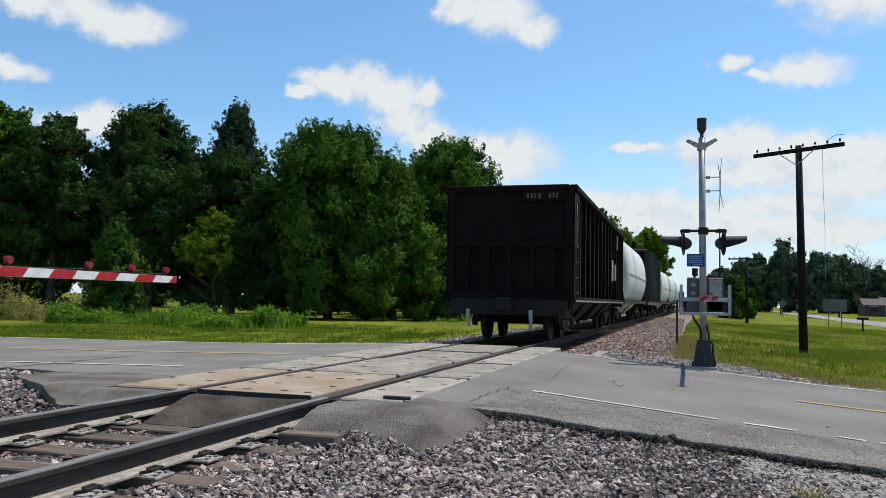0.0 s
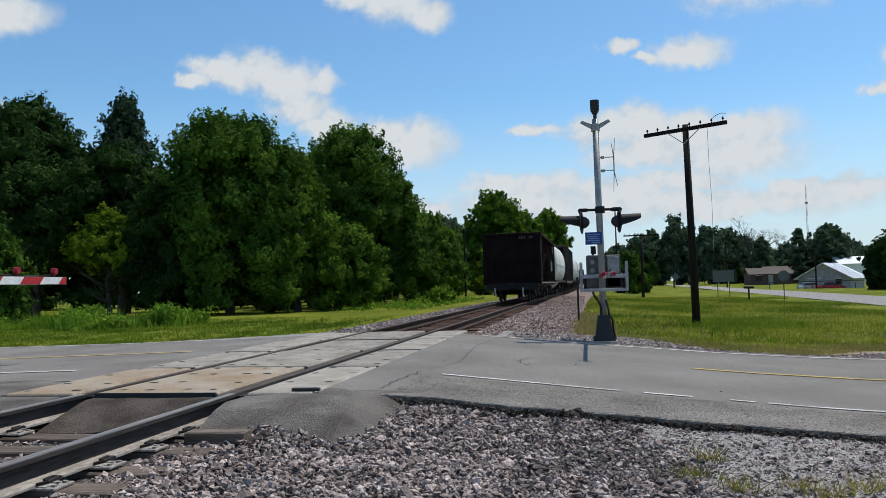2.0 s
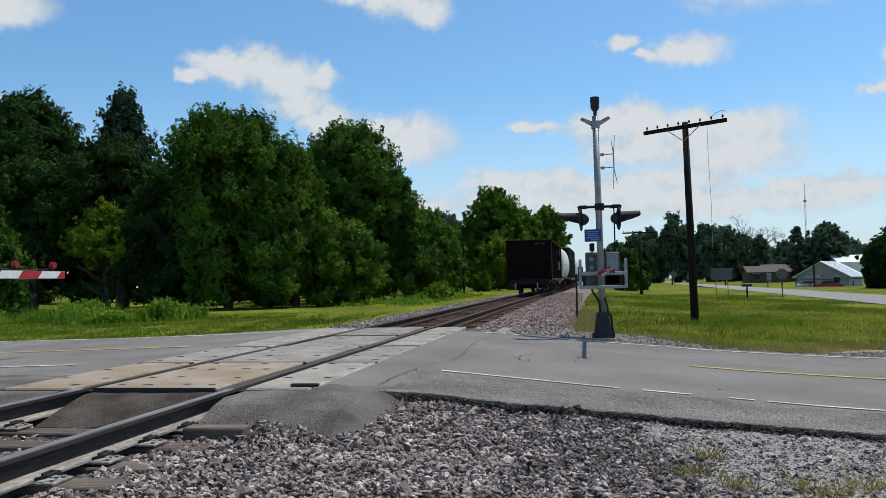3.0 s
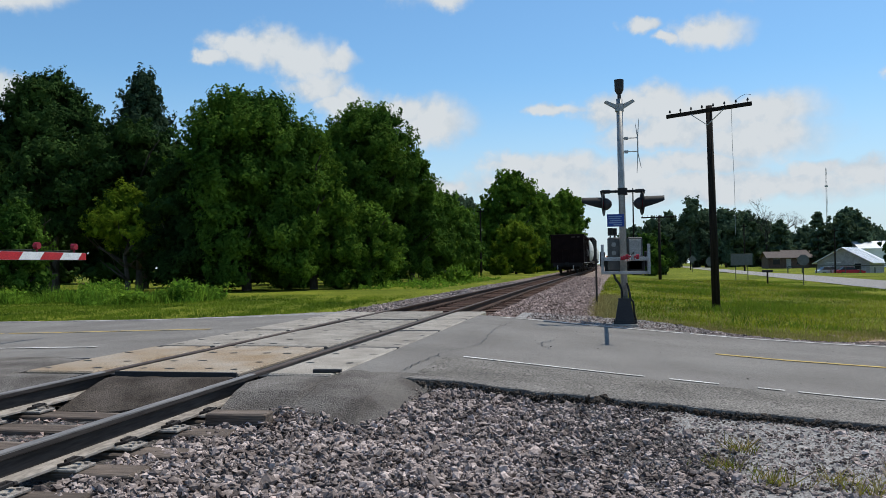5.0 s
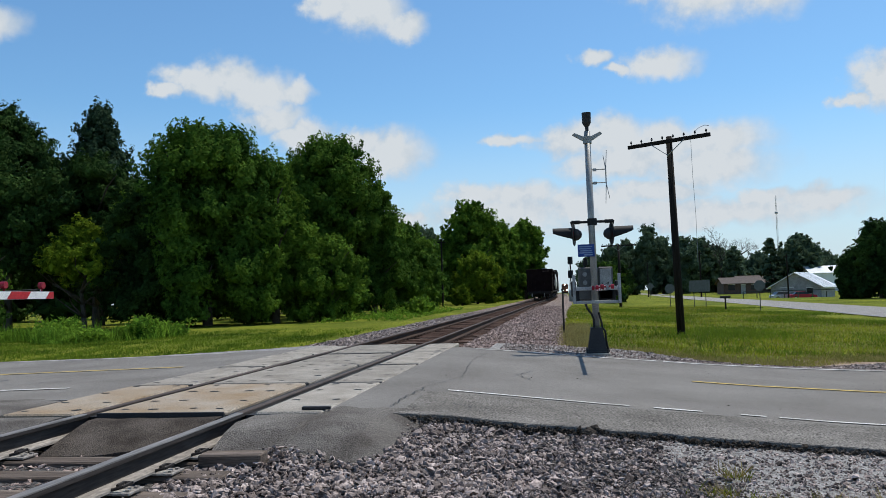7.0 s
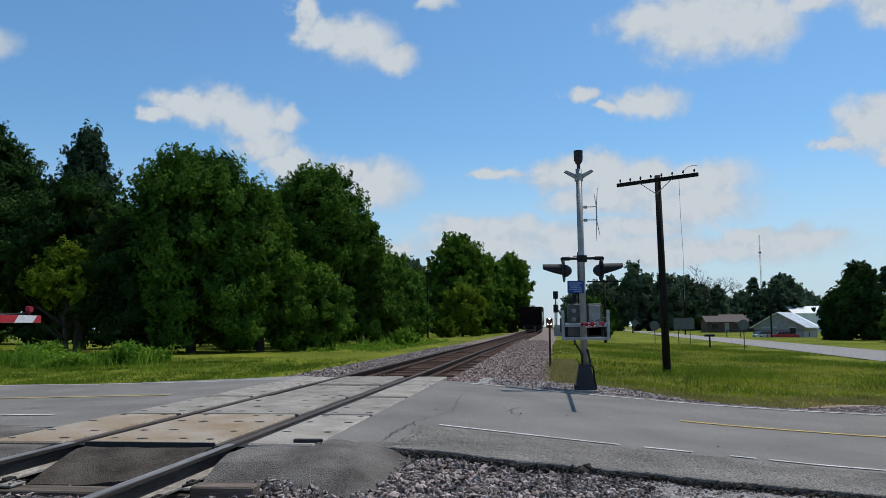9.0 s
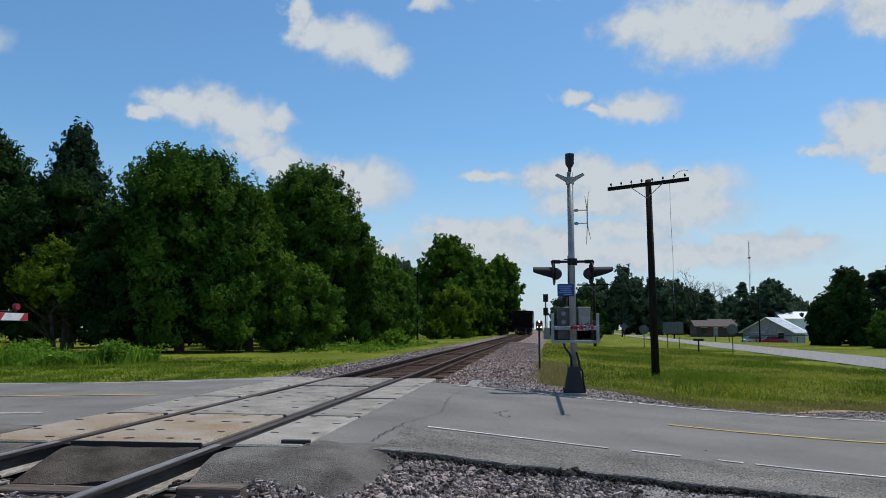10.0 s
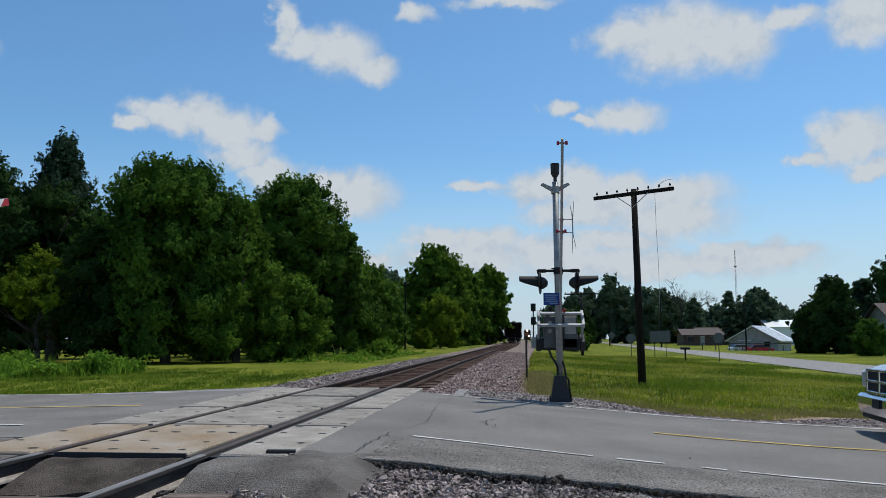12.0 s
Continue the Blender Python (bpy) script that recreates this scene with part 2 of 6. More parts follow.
# darker copy of the leaf: deep shade of the left-hand trees put into colour
M["leaf_dark"] = stuff_material("shaded_dark_leaf", (0.015, 0.036, 0.011), (0.052, 0.098, 0.023), 0.35, 0.95, 0, 30.0, spec=0.03, vary="island", spread=0.35, see=0.17)
# brighter copy of the leaf: sunlight on the right-hand trees put into colour
M["leaf_sunlit"] = stuff_material("sunlit_green_leaf", (0.045, 0.098, 0.013), (0.14, 0.24, 0.028), 0.45, 0.95, 0, 30.0, spec=0.03, vary="island", spread=0.35, see=0.42)
M["twig"] = plain("dark_bare_twig", (0.028, 0.025, 0.022), 0.9)
M["leaf_light"] = stuff_material("yellow_green_leaf", (0.07, 0.125, 0.010), (0.17, 0.235, 0.018), 0.5, 0.95, 0, 30.0, spec=0.03, vary="island", spread=0.3, see=0.36)
# distance haze is put into this leaf colour: paler and bluer
M["leaf_hazed"] = stuff_material("haze_tinted_leaf", (0.062, 0.102, 0.064), (0.112, 0.158, 0.09), 0.2, 0.95, 0, 30.0, spec=0.03, vary="island", spread=0.3, see=0.3)
M["needle"] = stuff_material("pine_needle", (0.026, 0.050, 0.028), (0.052, 0.088, 0.046), 0.5, 0.9, 0, 30.0, spec=0.05, vary="island", spread=0.35, see=0.22)
M["bark"] = stuff_material("bark", (0.045, 0.036, 0.028), (0.09, 0.075, 0.06), 6.0, 0.95, 0.8, 25.0, stretch=(3, 3, 0.4), bump_dist=0.03)
M["pole"] = stuff_material("creosoted_pole", (0.011, 0.009, 0.008), (0.026, 0.021, 0.018), 5.0, 0.9, 0.5, 40.0, stretch=(4, 4, 0.3), spec=0.12)
M["mast"] = stuff_material("galvanised_steel", (0.25, 0.25, 0.245), (0.36, 0.36, 0.35), 6.0, 0.5, 0.06, 80.0, 0.35)
M["galv"] = stuff_material("grey_painted_steel", (0.26, 0.27, 0.275), (0.37, 0.38, 0.385), 5.0, 0.55, 0.08, 80.0, 0.2)
M["mech_grey"] = stuff_material("dull_grey_steel", (0.075, 0.076, 0.076), (0.12, 0.121, 0.12), 4.0, 0.6, 0.08, 80.0, 0.2)
M["rail_worn_dark"] = stuff_material("dull_brown_rail_top", (0.05, 0.036, 0.03), (0.095, 0.072, 0.062), 8.0, 0.75, 0.1, 60.0, 0.1, stretch=(1, 0.05, 1))
M["black"] = plain("black_paint", (0.014, 0.014, 0.015), 0.7)
M["dark_iron"] = plain("dark_cast_iron", (0.035, 0.034, 0.036), 0.6, 0.2)
M["red"] = plain("red_reflective", (0.42, 0.02, 0.025), 0.45)
M["white"] = plain("white_reflective", (0.74, 0.74, 0.72), 0.45)
M["red_lens"] = plain("red_lens", (0.28, 0.015, 0.03), 0.25)
M["blue_sign"] = plain("blue_sign", (0.012, 0.05, 0.25), 0.4)
M["sign_text"] = plain("pale_sign_print", (0.20, 0.28, 0.44), 0.5)
M["line_white"] = stuff_material("worn_white_line", (0.30, 0.285, 0.265), (0.62, 0.60, 0.575), 3.0, 0.85, 0.3, 60.0, grit=0.6, spec=0.2)
M["line_yellow"] = stuff_material("worn_yellow_line", (0.38, 0.27, 0.07), (0.55, 0.40, 0.11), 4.0, 0.8, 0.3, 90.0)
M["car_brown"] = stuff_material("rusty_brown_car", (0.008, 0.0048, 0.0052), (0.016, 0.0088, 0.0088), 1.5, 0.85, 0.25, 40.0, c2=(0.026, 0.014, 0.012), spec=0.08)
M["car_under"] = plain("grimy_black_steel", (0.015, 0.013, 0.012), 0.8)
M["car_white"] = stuff_material("dusty_white_hopper", (0.46, 0.46, 0.44), (0.66, 0.66, 0.64), 1.0, 0.55, 0.1, 30.0, stretch=(1, 1, 0.3))
M["car_dark"] = plain("dark_boxcar_paint", (0.03, 0.026, 0.025), 0.6)
M["rust_light"] = plain("pale_worn_paint", (0.26, 0.235, 0.22), 0.7)
M["rib_edge"] = plain("worn_rib_edge", (0.085, 0.06, 0.052), 0.65)
M["roof_white"] = stuff_material("white_metal_roof", (0.68, 0.70, 0.71), (0.82, 0.83, 0.84), 0.6, 0.35, 0.1, 12.0, 0.2)
M["siding_grey"] = stuff_material("grey_board_siding", (0.26, 0.26, 0.26), (0.36, 0.36, 0.355), 1.5, 0.8, 0.3, 15.0)
M["brick"] = stuff_material("brown_brick_house", (0.075, 0.045, 0.036), (0.12, 0.08, 0.065), 3.0, 0.85, 0.3, 30.0)
M["shingle"] = stuff_material("brown_shingle", (0.075, 0.058, 0.052), (0.12, 0.10, 0.09), 3.0, 0.9, 0.3, 30.0)
M["sign_grey"] = plain("sign_back_aluminium", (0.12, 0.127, 0.13), 0.55, 0.2)
M["post"] = plain("green_steel_post", (0.06, 0.065, 0.055), 0.7, 0.2)
M["truck_blue"] = plain("dark_blue_truck_paint", (0.015, 0.025, 0.10), 0.2)
M["silver_and_sheen"] = plain("silver_paint_and_sky_sheen", (0.50, 0.52, 0.55), 0.22, 0.3)
M["chrome"] = plain("chrome", (0.70, 0.71, 0.73), 0.12, 0.95)
M["rubber"] = plain("tyre_rubber", (0.02, 0.02, 0.02), 0.85)
M["window"] = plain("dark_window", (0.02, 0.025, 0.03), 0.08)
M["car_red"] = plain("red_car_paint", (0.38, 0.02, 0.04), 0.25)
M["glow"] = lamp_material("headlight_glow", (1.0, 0.93, 0.78), 14.0)
M["loco"] = plain("dark_orange_loco", (0.14, 0.045, 0.018), 0.55)
M["glass_ins"] = plain("pale_insulator", (0.18, 0.22, 0.22), 0.2)


# ---- mesh helpers ----
def box(bm, x0, x1, y0, y1, z0, z1, bevel=0.0):
    vs = [bm.verts.new((x, y, z)) for x in (x0, x1) for y in (y0, y1) for z in (z0, z1)]
    fs = [bm.faces.new([vs[i] for i in q]) for q in ((0, 1, 3, 2), (4, 6, 7, 5), (0, 4, 5, 1), (2, 3, 7, 6), (0, 2, 6, 4), (1, 5, 7, 3))]
    if bevel:
        es = list({e for f in fs for e in f.edges})
        bmesh.ops.bevel(bm, geom=es, offset=bevel, segments=1, affect="EDGES")
    return bm


def tube(bm, p0, p1, r0, r1=None, n=10):
    """A tapered round bar from p0 to p1."""
    p0, p1 = Vector(p0), Vector(p1)
    r1 = r0 if r1 is None else r1
    d = (p1 - p0).normalized()
    a = d.orthogonal().normalized()
    b = d.cross(a)
    ring = [[bm.verts.new(p + (a * math.cos(2 * math.pi * k / n) + b * math.sin(2 * math.pi * k / n)) * r) for k in range(n)] for p, r in ((p0, r0), (p1, r1))]
    for k in range(n):
        bm.faces.new((ring[0][k], ring[0][(k + 1) % n], ring[1][(k + 1) % n], ring[1][k]))
    bm.faces.new(ring[0][::-1])
    bm.faces.new(ring[1])
    return bm


def loft(bm, rings, closed=True, caps=True):
    """Faces between rings of points of equal number."""
    vs = [[bm.verts.new(p) for p in r] for r in rings]
    n = len(vs[0])
    for a, b in zip(vs, vs[1:]):
        for k in range(n if closed else n - 1):
            bm.faces.new((a[k], a[(k + 1) % n], b[(k + 1) % n], b[k]))
    if caps and closed:
        bm.faces.new(vs[0][::-1])
        bm.faces.new(vs[-1])
    return bm


def bend(bm, pts, r, n=7):
    for a, b in zip(pts, pts[1:]):
        tube(bm, a, b, r, r, n)
    return bm


def mesh_of(name, bm, material, smooth=False):
    me = bpy.data.meshes.new(name)
    bmesh.ops.recalc_face_normals(bm, faces=bm.faces[:])
    bm.to_mesh(me)
    bm.free()
    me.materials.append(material)
    if smooth:
        for p in me.polygons:
            p.use_smooth = True
    return me


def part(name, bm, material, parent=None, label="", smooth=False, m=None):
    ob = new(name, mesh_of(name, bm, material, smooth))
    if parent:
        ob.parent = parent
    if m is not None:
        ob.matrix_basis = m
    return tagged(ob, label)


def again(name, mesh, parent, m):
    """One more piece on a shared mesh."""
    ob = new(name, mesh)
    ob.parent = parent
    ob.matrix_basis = m
    return ob


def thing(name, label, category, m=None, group="", kind=""):
    ob = new(name)
    ob.empty_display_size = 0.2
    if m is not None:
        ob.matrix_basis = m
    return tagged(ob, label, category, group, kind)


def raw_mesh(name, verts, faces, material):
    """A mesh from arrays; faces all of one size."""
    me = bpy.data.meshes.new(name)
    verts, faces = np.asarray(verts, np.float32), np.asarray(faces, np.int32)
    k = faces.shape[1]
    me.vertices.add(len(verts))
    me.vertices.foreach_set("co", verts.ravel())
    me.loops.add(faces.size)
    me.loops.foreach_set("vertex_index", faces.ravel())
    me.polygons.add(len(faces))
    me.polygons.foreach_set("loop_start", np.arange(0, faces.size, k, dtype=np.int32))
    me.polygons.foreach_set("use_smooth", np.zeros(len(faces), dtype=bool))
    me.update(calc_edges=True)
    me.materials.append(material)
    return me


# ---- levels of the place ----
ROAD_X = (-400, -60, -15, -9, -6, -3, -1.7, 1.7, 2.4, 4.0, 6.2, 7.6, 9.2, 14, 22, 60, 400)
ROAD_Z = (-0.6, -0.5, -0.3, -0.2, -0.14, -0.05, -0.015, -0.015, -0.06, -0.20, -0.37, -0.45, -0.51, -0.60, -0.62, -0.7, -0.8)


def road_z(x):
    return np.interp(x, ROAD_X, ROAD_Z)


def track_x(y):
    """The track's sideways shift: straight, then easing over to the right far off."""
    return np.interp(y, (35, 60, 85, 115, 150, 420), (0, 0.28, 0.82, 1.38, 1.58, 1.75))


def track_z(y):
    """The track climbs a little further on."""
    return np.interp(y, (45, 70, 90, 118, 150, 420), (0, 0.07, 0.15, 0.23, 0.34, 0.6))


def edge(y0):
    return lambda x: y0 - 0.10 * x


NEAR_LINE, YELLOW, FAR_LINE = edge(9.06), edge(12.1), edge(15.3)


def ground_z(x, y):
    """Level of the soil."""
    x, y = np.asarray(x, float), np.asarray(y, float)
    rx = x - track_x(y)
    field = np.interp(x, (-400, -40, -16, -7, -3.5, 3.5, 6, 10, 18, 30, 60, 400), (-0.7, -0.5, -0.42, -0.42, -0.36, -0.36, -0.42, -0.62, -0.72, -0.6, -0.6, -0.9))
    base = np.interp(rx, (-4.6, -3.9, 3.1, 3.9), (0, -0.3, -0.3, 0)) * np.clip((y - 16.4) / 0.6, 0, 1) + track_z(y) * np.clip(1.3 - np.abs(rx) / 12, 0, 1)
    near = np.clip(np.minimum((y - 8.2) / 0.8, (17.6 - y + 0.0) / 1.8), 0, 1)
    road = np.minimum(road_z(x) - 0.07, -0.09)
    near = near * near * (3 - 2 * near)
    front = -0.35 * np.clip((8.6 - y) / 0.6, 0, 1) * np.clip((11 - np.abs(x)) / 2, 0, 1)
    dip = front - 0.95 * np.exp(-((x - 45) / 16) ** 2 - ((y - 148) / 24) ** 2)
    return field * (1 - near) + road * near + base + dip


# ---- ground, roads ----
def grid_sheet(name, xs, ys, zf, material):
    X, Y = np.meshgrid(xs, ys)
    Z = zf(X, Y)
    v = np.stack([X, Y, Z], -1).reshape(-1, 3)
    nx, ny = len(xs), len(ys)
    i = np.arange(nx * (ny - 1)).reshape(ny - 1, nx)[:, :-1].ravel()
    me = raw_mesh(name, v, np.stack([i, i + 1, i + nx + 1, i + nx], 1), material)
    for p in me.polygons:
        p.use_smooth = True
    return new(name, me)


gx = np.concatenate([[-3000, -1200, -500, -200, -100], np.arange(-60, -12, 3), np.arange(-12, 14, 0.35), np.arange(14, 72, 2.5), [80, 150, 400, 1000, 3000]])
gy = np.concatenate([[-600, -100, -30, -12], np.arange(-8, 24, 0.35), np.arange(24, 60, 1.5), np.arange(60, 200, 8), [250, 350, 600, 1200, 3500]])
rough_ground = np.random.RandomState(3)
tagged(grid_sheet("ground", gx, gy, lambda X, Y: ground_z(X, Y) + rough_ground.uniform(-0.02, 0.02, X.shape) * (np.abs(X) < 50), M["grass"]),
       "mown green grass verge beside road and railway", "grass", kind="structure")


def strip(name, xs, y0, y1, zf, material, thick, rows=2, label="", category=""):
    """A slab that follows a level: y0 and y1 are functions of x."""
    bm = bmesh.new()
    top = []
    for x in xs:
        col = []
        for k in range(rows + 1):
            y = y0(x) + (y1(x) - y0(x)) * k / rows
            col.append(bm.verts.new((x, y, float(zf(x, y)))))
        top.append(col)
    low = [[bm.verts.new((v.co.x, v.co.y, v.co.z - thick)) for v in (c[0], c[-1])] for c in top]
    for a, b, la, lb in zip(top, top[1:], low, low[1:]):
        for k in range(rows):
            bm.faces.new((a[k], b[k], b[k + 1], a[k + 1]))
        bm.faces.new((a[0], la[0], lb[0], b[0]))
        bm.faces.new((a[-1], b[-1], lb[1], la[1]))
    for c, l in ((top[0], low[0]), (top[-1], low[-1])):
        bm.faces.new(c + [l[1], l[0]])
    ob = part(name, bm, material)
    return tagged(ob, label, category, kind="structure")


def ragged(base, amp, freq, seed):
    return lambda x: base(x) + amp * (noise.noise((x * freq, seed, 0.0)) + 0.5 * noise.noise((x * freq * 3.1, seed + 9, 0.0)))


near_edge = ragged(lambda x: 7.0 + 0.02 * max(0, 6 - x) + 0.025 * noise.noise((x * 14, 3.0, 0.0)), 0.12, 1.7, 2.0)
far_edge = ragged(lambda x: FAR_LINE(x) + 0.32, 0.05, 0.9, 5.0)
right_xs = list(np.arange(1.5, 14, 0.12)) + list(np.arange(14, 62, 2.0))
left_xs = [-160.0, -90.0, -50.0] + list(np.arange(-34, -8, 1.0)) + list(np.arange(-8, -1.6, 0.16)) + [-1.64]
left_near = ragged(lambda x: min(8.1 + 0.36 * max(0, -x - 3.1), NEAR_LINE(x) - 0.35), 0.10, 0.9, 7.0)
zr = lambda x, y: road_z(x)
strip("road_east", right_xs, near_edge, far_edge, zr, M["asphalt"], 0.10, 6, "worn grey asphalt road with a broken edge", "road")
strip("road_west", left_xs, left_near, far_edge, zr, M["asphalt"], 0.10, 6, "worn grey asphalt road rising to the crossing", "road")
strip("road_edge_band", list(np.arange(2.15, 14, 0.12)), ragged(lambda x: 7.02 + 0.02 * max(0, 6 - x), 0.12, 1.7, 2.0), ragged(lambda x: NEAR_LINE(x) - 0.16, 0.03, 1.5, 4.0),
      lambda x, y: road_z(x) + 0.004, M["asphalt_old"], 0.02, 3, "coarse older asphalt along the road's edge", "road")
# tarred aprons at the track
strip("apron_east", list(np.arange(0.92, 2.42, 0.08)), ragged(lambda x: 5.60 + 0.12 * max(0, x - 1.9) ** 1.5 * 3, 0.06, 2.6, 11.0), lambda x: 7.3 if x > 1.5 else 6.86,
      lambda x, y: min(float(road_z(x)), -0.02) + 0.006 - 0.42 * max(0, 6.32 - y) ** 1.1 - 0.55 * max(0, x - 2.05) * min(1.0, max(0.0, (7.25 - y) / 0.6)) + 0.012 * noise.noise((x * 5, y * 5, 1.0)), M["patch"], 0.10, 6, "dark tar apron beside the rail", "asphalt")
strip("apron_middle", list(np.arange(-0.60, 0.62, 0.08)), ragged(lambda x: 6.08 + 0.05 * x, 0.05, 3.0, 13.0), lambda x: 6.87,
      lambda x, y: -0.035 - 0.27 * max(0, 6.7 - y) + 0.014 * noise.noise((x * 4, y * 4, 2.0)), M["patch_dark"], 0.10, 6, "dark tar fill between the rails", "asphalt")
strip("apron_west", list(np.arange(-3.55, -0.90, 0.09)), ragged(lambda x: 6.3 + 0.72 * max(0, -x - 1.75), 0.07, 2.2, 17.0), lambda x: 8.25 if x < -1.7 else 6.88,
      lambda x, y: min(float(road_z(x)), -0.03) + 0.006 - 0.26 * max(0, 6.7 - y), M["patch"], 0.10, 6, "dark tar apron beside the rail", "asphalt")


def painted(name, xs, mid, half, material, label, gaps=()):
    """A painted line on the road, worn through in places."""
    bm = bmesh.new()
    for a, b in zip(xs, xs[1:]):
        if any(g0 < a < g1 for g0, g1 in gaps) or noise.noise((a * 1.9, half * 40, 3.3)) > 0.5:
            continue
        h0, h1 = half * (1 + 0.25 * noise.noise((a * 6, 0, 0))), half * (1 + 0.25 * noise.noise((b * 6, 0, 0)))
        q = [(a, mid(a) - h0), (b, mid(b) - h1), (b, mid(b) + h1), (a, mid(a) + h0)]
        bm.faces.new([bm.verts.new((x, y, float(road_z(x)) + 0.009)) for x, y in q])
    tagged(part(name, bm, material), label, "road marking", kind="structure")


fx = list(np.arange(2.0, 13, 0.12)) + list(np.arange(13, 60, 1.5))
lx = list(np.arange(-34, -9, 0.8)) + list(np.arange(-9, -2.0, 0.12))
painted("near_line", [x for x in fx if x > 2.3], NEAR_LINE, 0.033, M["line_white"], "worn white edge line on asphalt", ((4.25, 4.5), (5.0, 5.25), (5.6, 5.72)))
painted("far_line", fx, FAR_LINE, 0.055, M["line_white"], "white edge line along the road")
painted("yellow_line", [x for x in fx if x > 5.3], YELLOW, 0.05, M["line_yellow"], "faded yellow centre line")
painted("near_line", [x for x in lx if x < -2.5], lambda x: NEAR_LINE(x) + 0.05, 0.05, M["line_white"], "worn white edge line on asphalt")
painted("far_line", [x for x in lx if x < -3.0], FAR_LINE, 0.05, M["line_white"], "white edge line along the road")
painted("yellow_line", [x for x in lx if x < -2.4], lambda x: YELLOW(x) - 0.15, 0.05, M["line_yellow"], "faded yellow centre line")


def crack(name, pts, w):
    bm = bmesh.new()
    ps = []
    rs = random.Random(len(pts) * 7)
    for (x0, y0), (x1, y1) in zip(pts, pts[1:]):
        for k in range(8):
            u = k / 8
            ps.append((x0 + (x1 - x0) * u + rs.uniform(-0.02, 0.02), y0 + (y1 - y0) * u + rs.uniform(-0.03, 0.03)))
    for (xa, ya), (xb, yb) in zip(ps, ps[1:]):
        d = Vector((xb - xa, yb - ya)).normalized()
        nx, ny = -d.y * w * rs.uniform(0.5, 1.2), d.x * w * rs.uniform(0.5, 1.2)
        bm.faces.new([bm.verts.new((x, y, float(road_z(x)) + 0.012)) for x, y in ((xa + nx, ya + ny), (xa - nx, ya - ny), (xb - nx, yb - ny), (xb + nx, yb + ny))])
    tagged(part(name, bm, M["black"]), "dark open crack in the asphalt", "crack", kind="structure")


crack("road_crack", [(2.02, 7.4), (2.02, 8.2), (2.1, 9.1)], 0.006)
crack("road_crack", [(2.1, 9.1), (2.35, 10.2), (2.2, 12.5), (2.3, 14.4)], 0.004)
crack("road_crack", [(2.4, 7.9), (2.75, 7.7), (3.0, 7.75)], 0.006)
crack("road_crack", [(3.2, 11.6), (3.0, 10.9), (3.25, 10.3)], 0.006)
crack("road_crack", [(-3.1, 10.5), (-5.2, 10.0), (-7.4, 9.8)], 0.012)

# second road, running along the railway on the far side of the verge
bm = bmesh.new()
rows_ = []
for y in list(np.arange(-20, 120, 8.0)) + list(np.arange(120, 900, 60.0)):
    c = 19.0 + 0.047 * (y - 43)
    rows_.append([bm.verts.new((x, y, float(ground_z(x, y)) + 0.035)) for x in (c, c + 4.9)])
for a, b in zip(rows_, rows_[1:]):
    bm.faces.new((a[0], a[1], b[1], b[0]))
tagged(part("side_road", bm, M["gravel"]), "pale grey side road beyond the verge", "road", kind="structure")


# ---- ballast bed ----
def bed(name, xs, ys, zf, material, label):
    tagged(grid_sheet(name, xs, ys, zf, material), label, "ballast", kind="structure")


def bed_z(x, y):
    rx = np.abs(x - track_x(y))
    z = np.interp(rx, (0, 1.35, 1.9, 3.3, 4.2, 9), (-0.235, -0.235, -0.26, -0.38, -0.47, -1.1))
    return z + track_z(y)


rs = np.random.RandomState(5)
bed("ballast_far", np.arange(-4.5, 6.2, 0.2), np.concatenate([np.arange(16.62, 40, 0.3), np.arange(40, 420, 4)]),
    lambda X, Y: bed_z(X, Y) + 0.0 + rs.uniform(-0.02, 0.02, X.shape) + 0.07 * np.clip((17.6 - Y), 0, 1) * (np.abs(X) > 1.4), M["ballast_brown"], "brown-grey crushed stone ballast under the track")


def near_z(X, Y):
    """Level of the crushed stone in front of the road."""
    z = np.interp(X, (-9, -3.5, -1.4, 1.4, 2.0, 3.0, 5.0, 9.0), (-0.5, -0.33, -0.235, -0.235, -0.26, -0.32, -0.42, -0.55))
    t = np.clip((Y - 5.6) / 1.6, 0, 1) * np.clip((np.abs(X) - 0.6) / 0.5, 0, 1)
    return z * (1 - t) + (road_z(X) - 0.055) * t


bed("ballast_near", np.arange(-14, 10, 0.12), np.arange(-6, 9.9, 0.12), lambda X, Y: near_z(X, Y) + rs.uniform(-0.012, 0.012, X.shape) - 0.2 * ((Y > 6.1) & (np.abs(X) < 2.2)) - 0.12 * ((Y > 7.3) & (X > -3.3)),
    M["ballast"], "grey crushed stone ballast in front of the road")
bed("ballast_middle", np.arange(-1.3, 1.31, 0.2), np.concatenate([np.arange(16.62, 40, 0.3), np.arange(40, 180, 4)]),
    lambda X, Y: bed_z(X, Y) + 0.012 + rs.uniform(-0.01, 0.01, X.shape), M["ballast_dark"], "dark oily ballast between the rails")
bed("gravel_near", np.arange(4.3, 10, 0.1), np.arange(0.5, 7.2, 0.1), lambda X, Y: near_z(X, Y) + rs.uniform(-0.008, 0.008, X.shape) + np.interp(X - 0.25 * (4.5 - Y) + 0.15 * np.sin(Y * 3), (4.3, 5.0), (-0.05, 0.012)), M["gravel"],
    "fine grey gravel with sparse weeds beside the road")
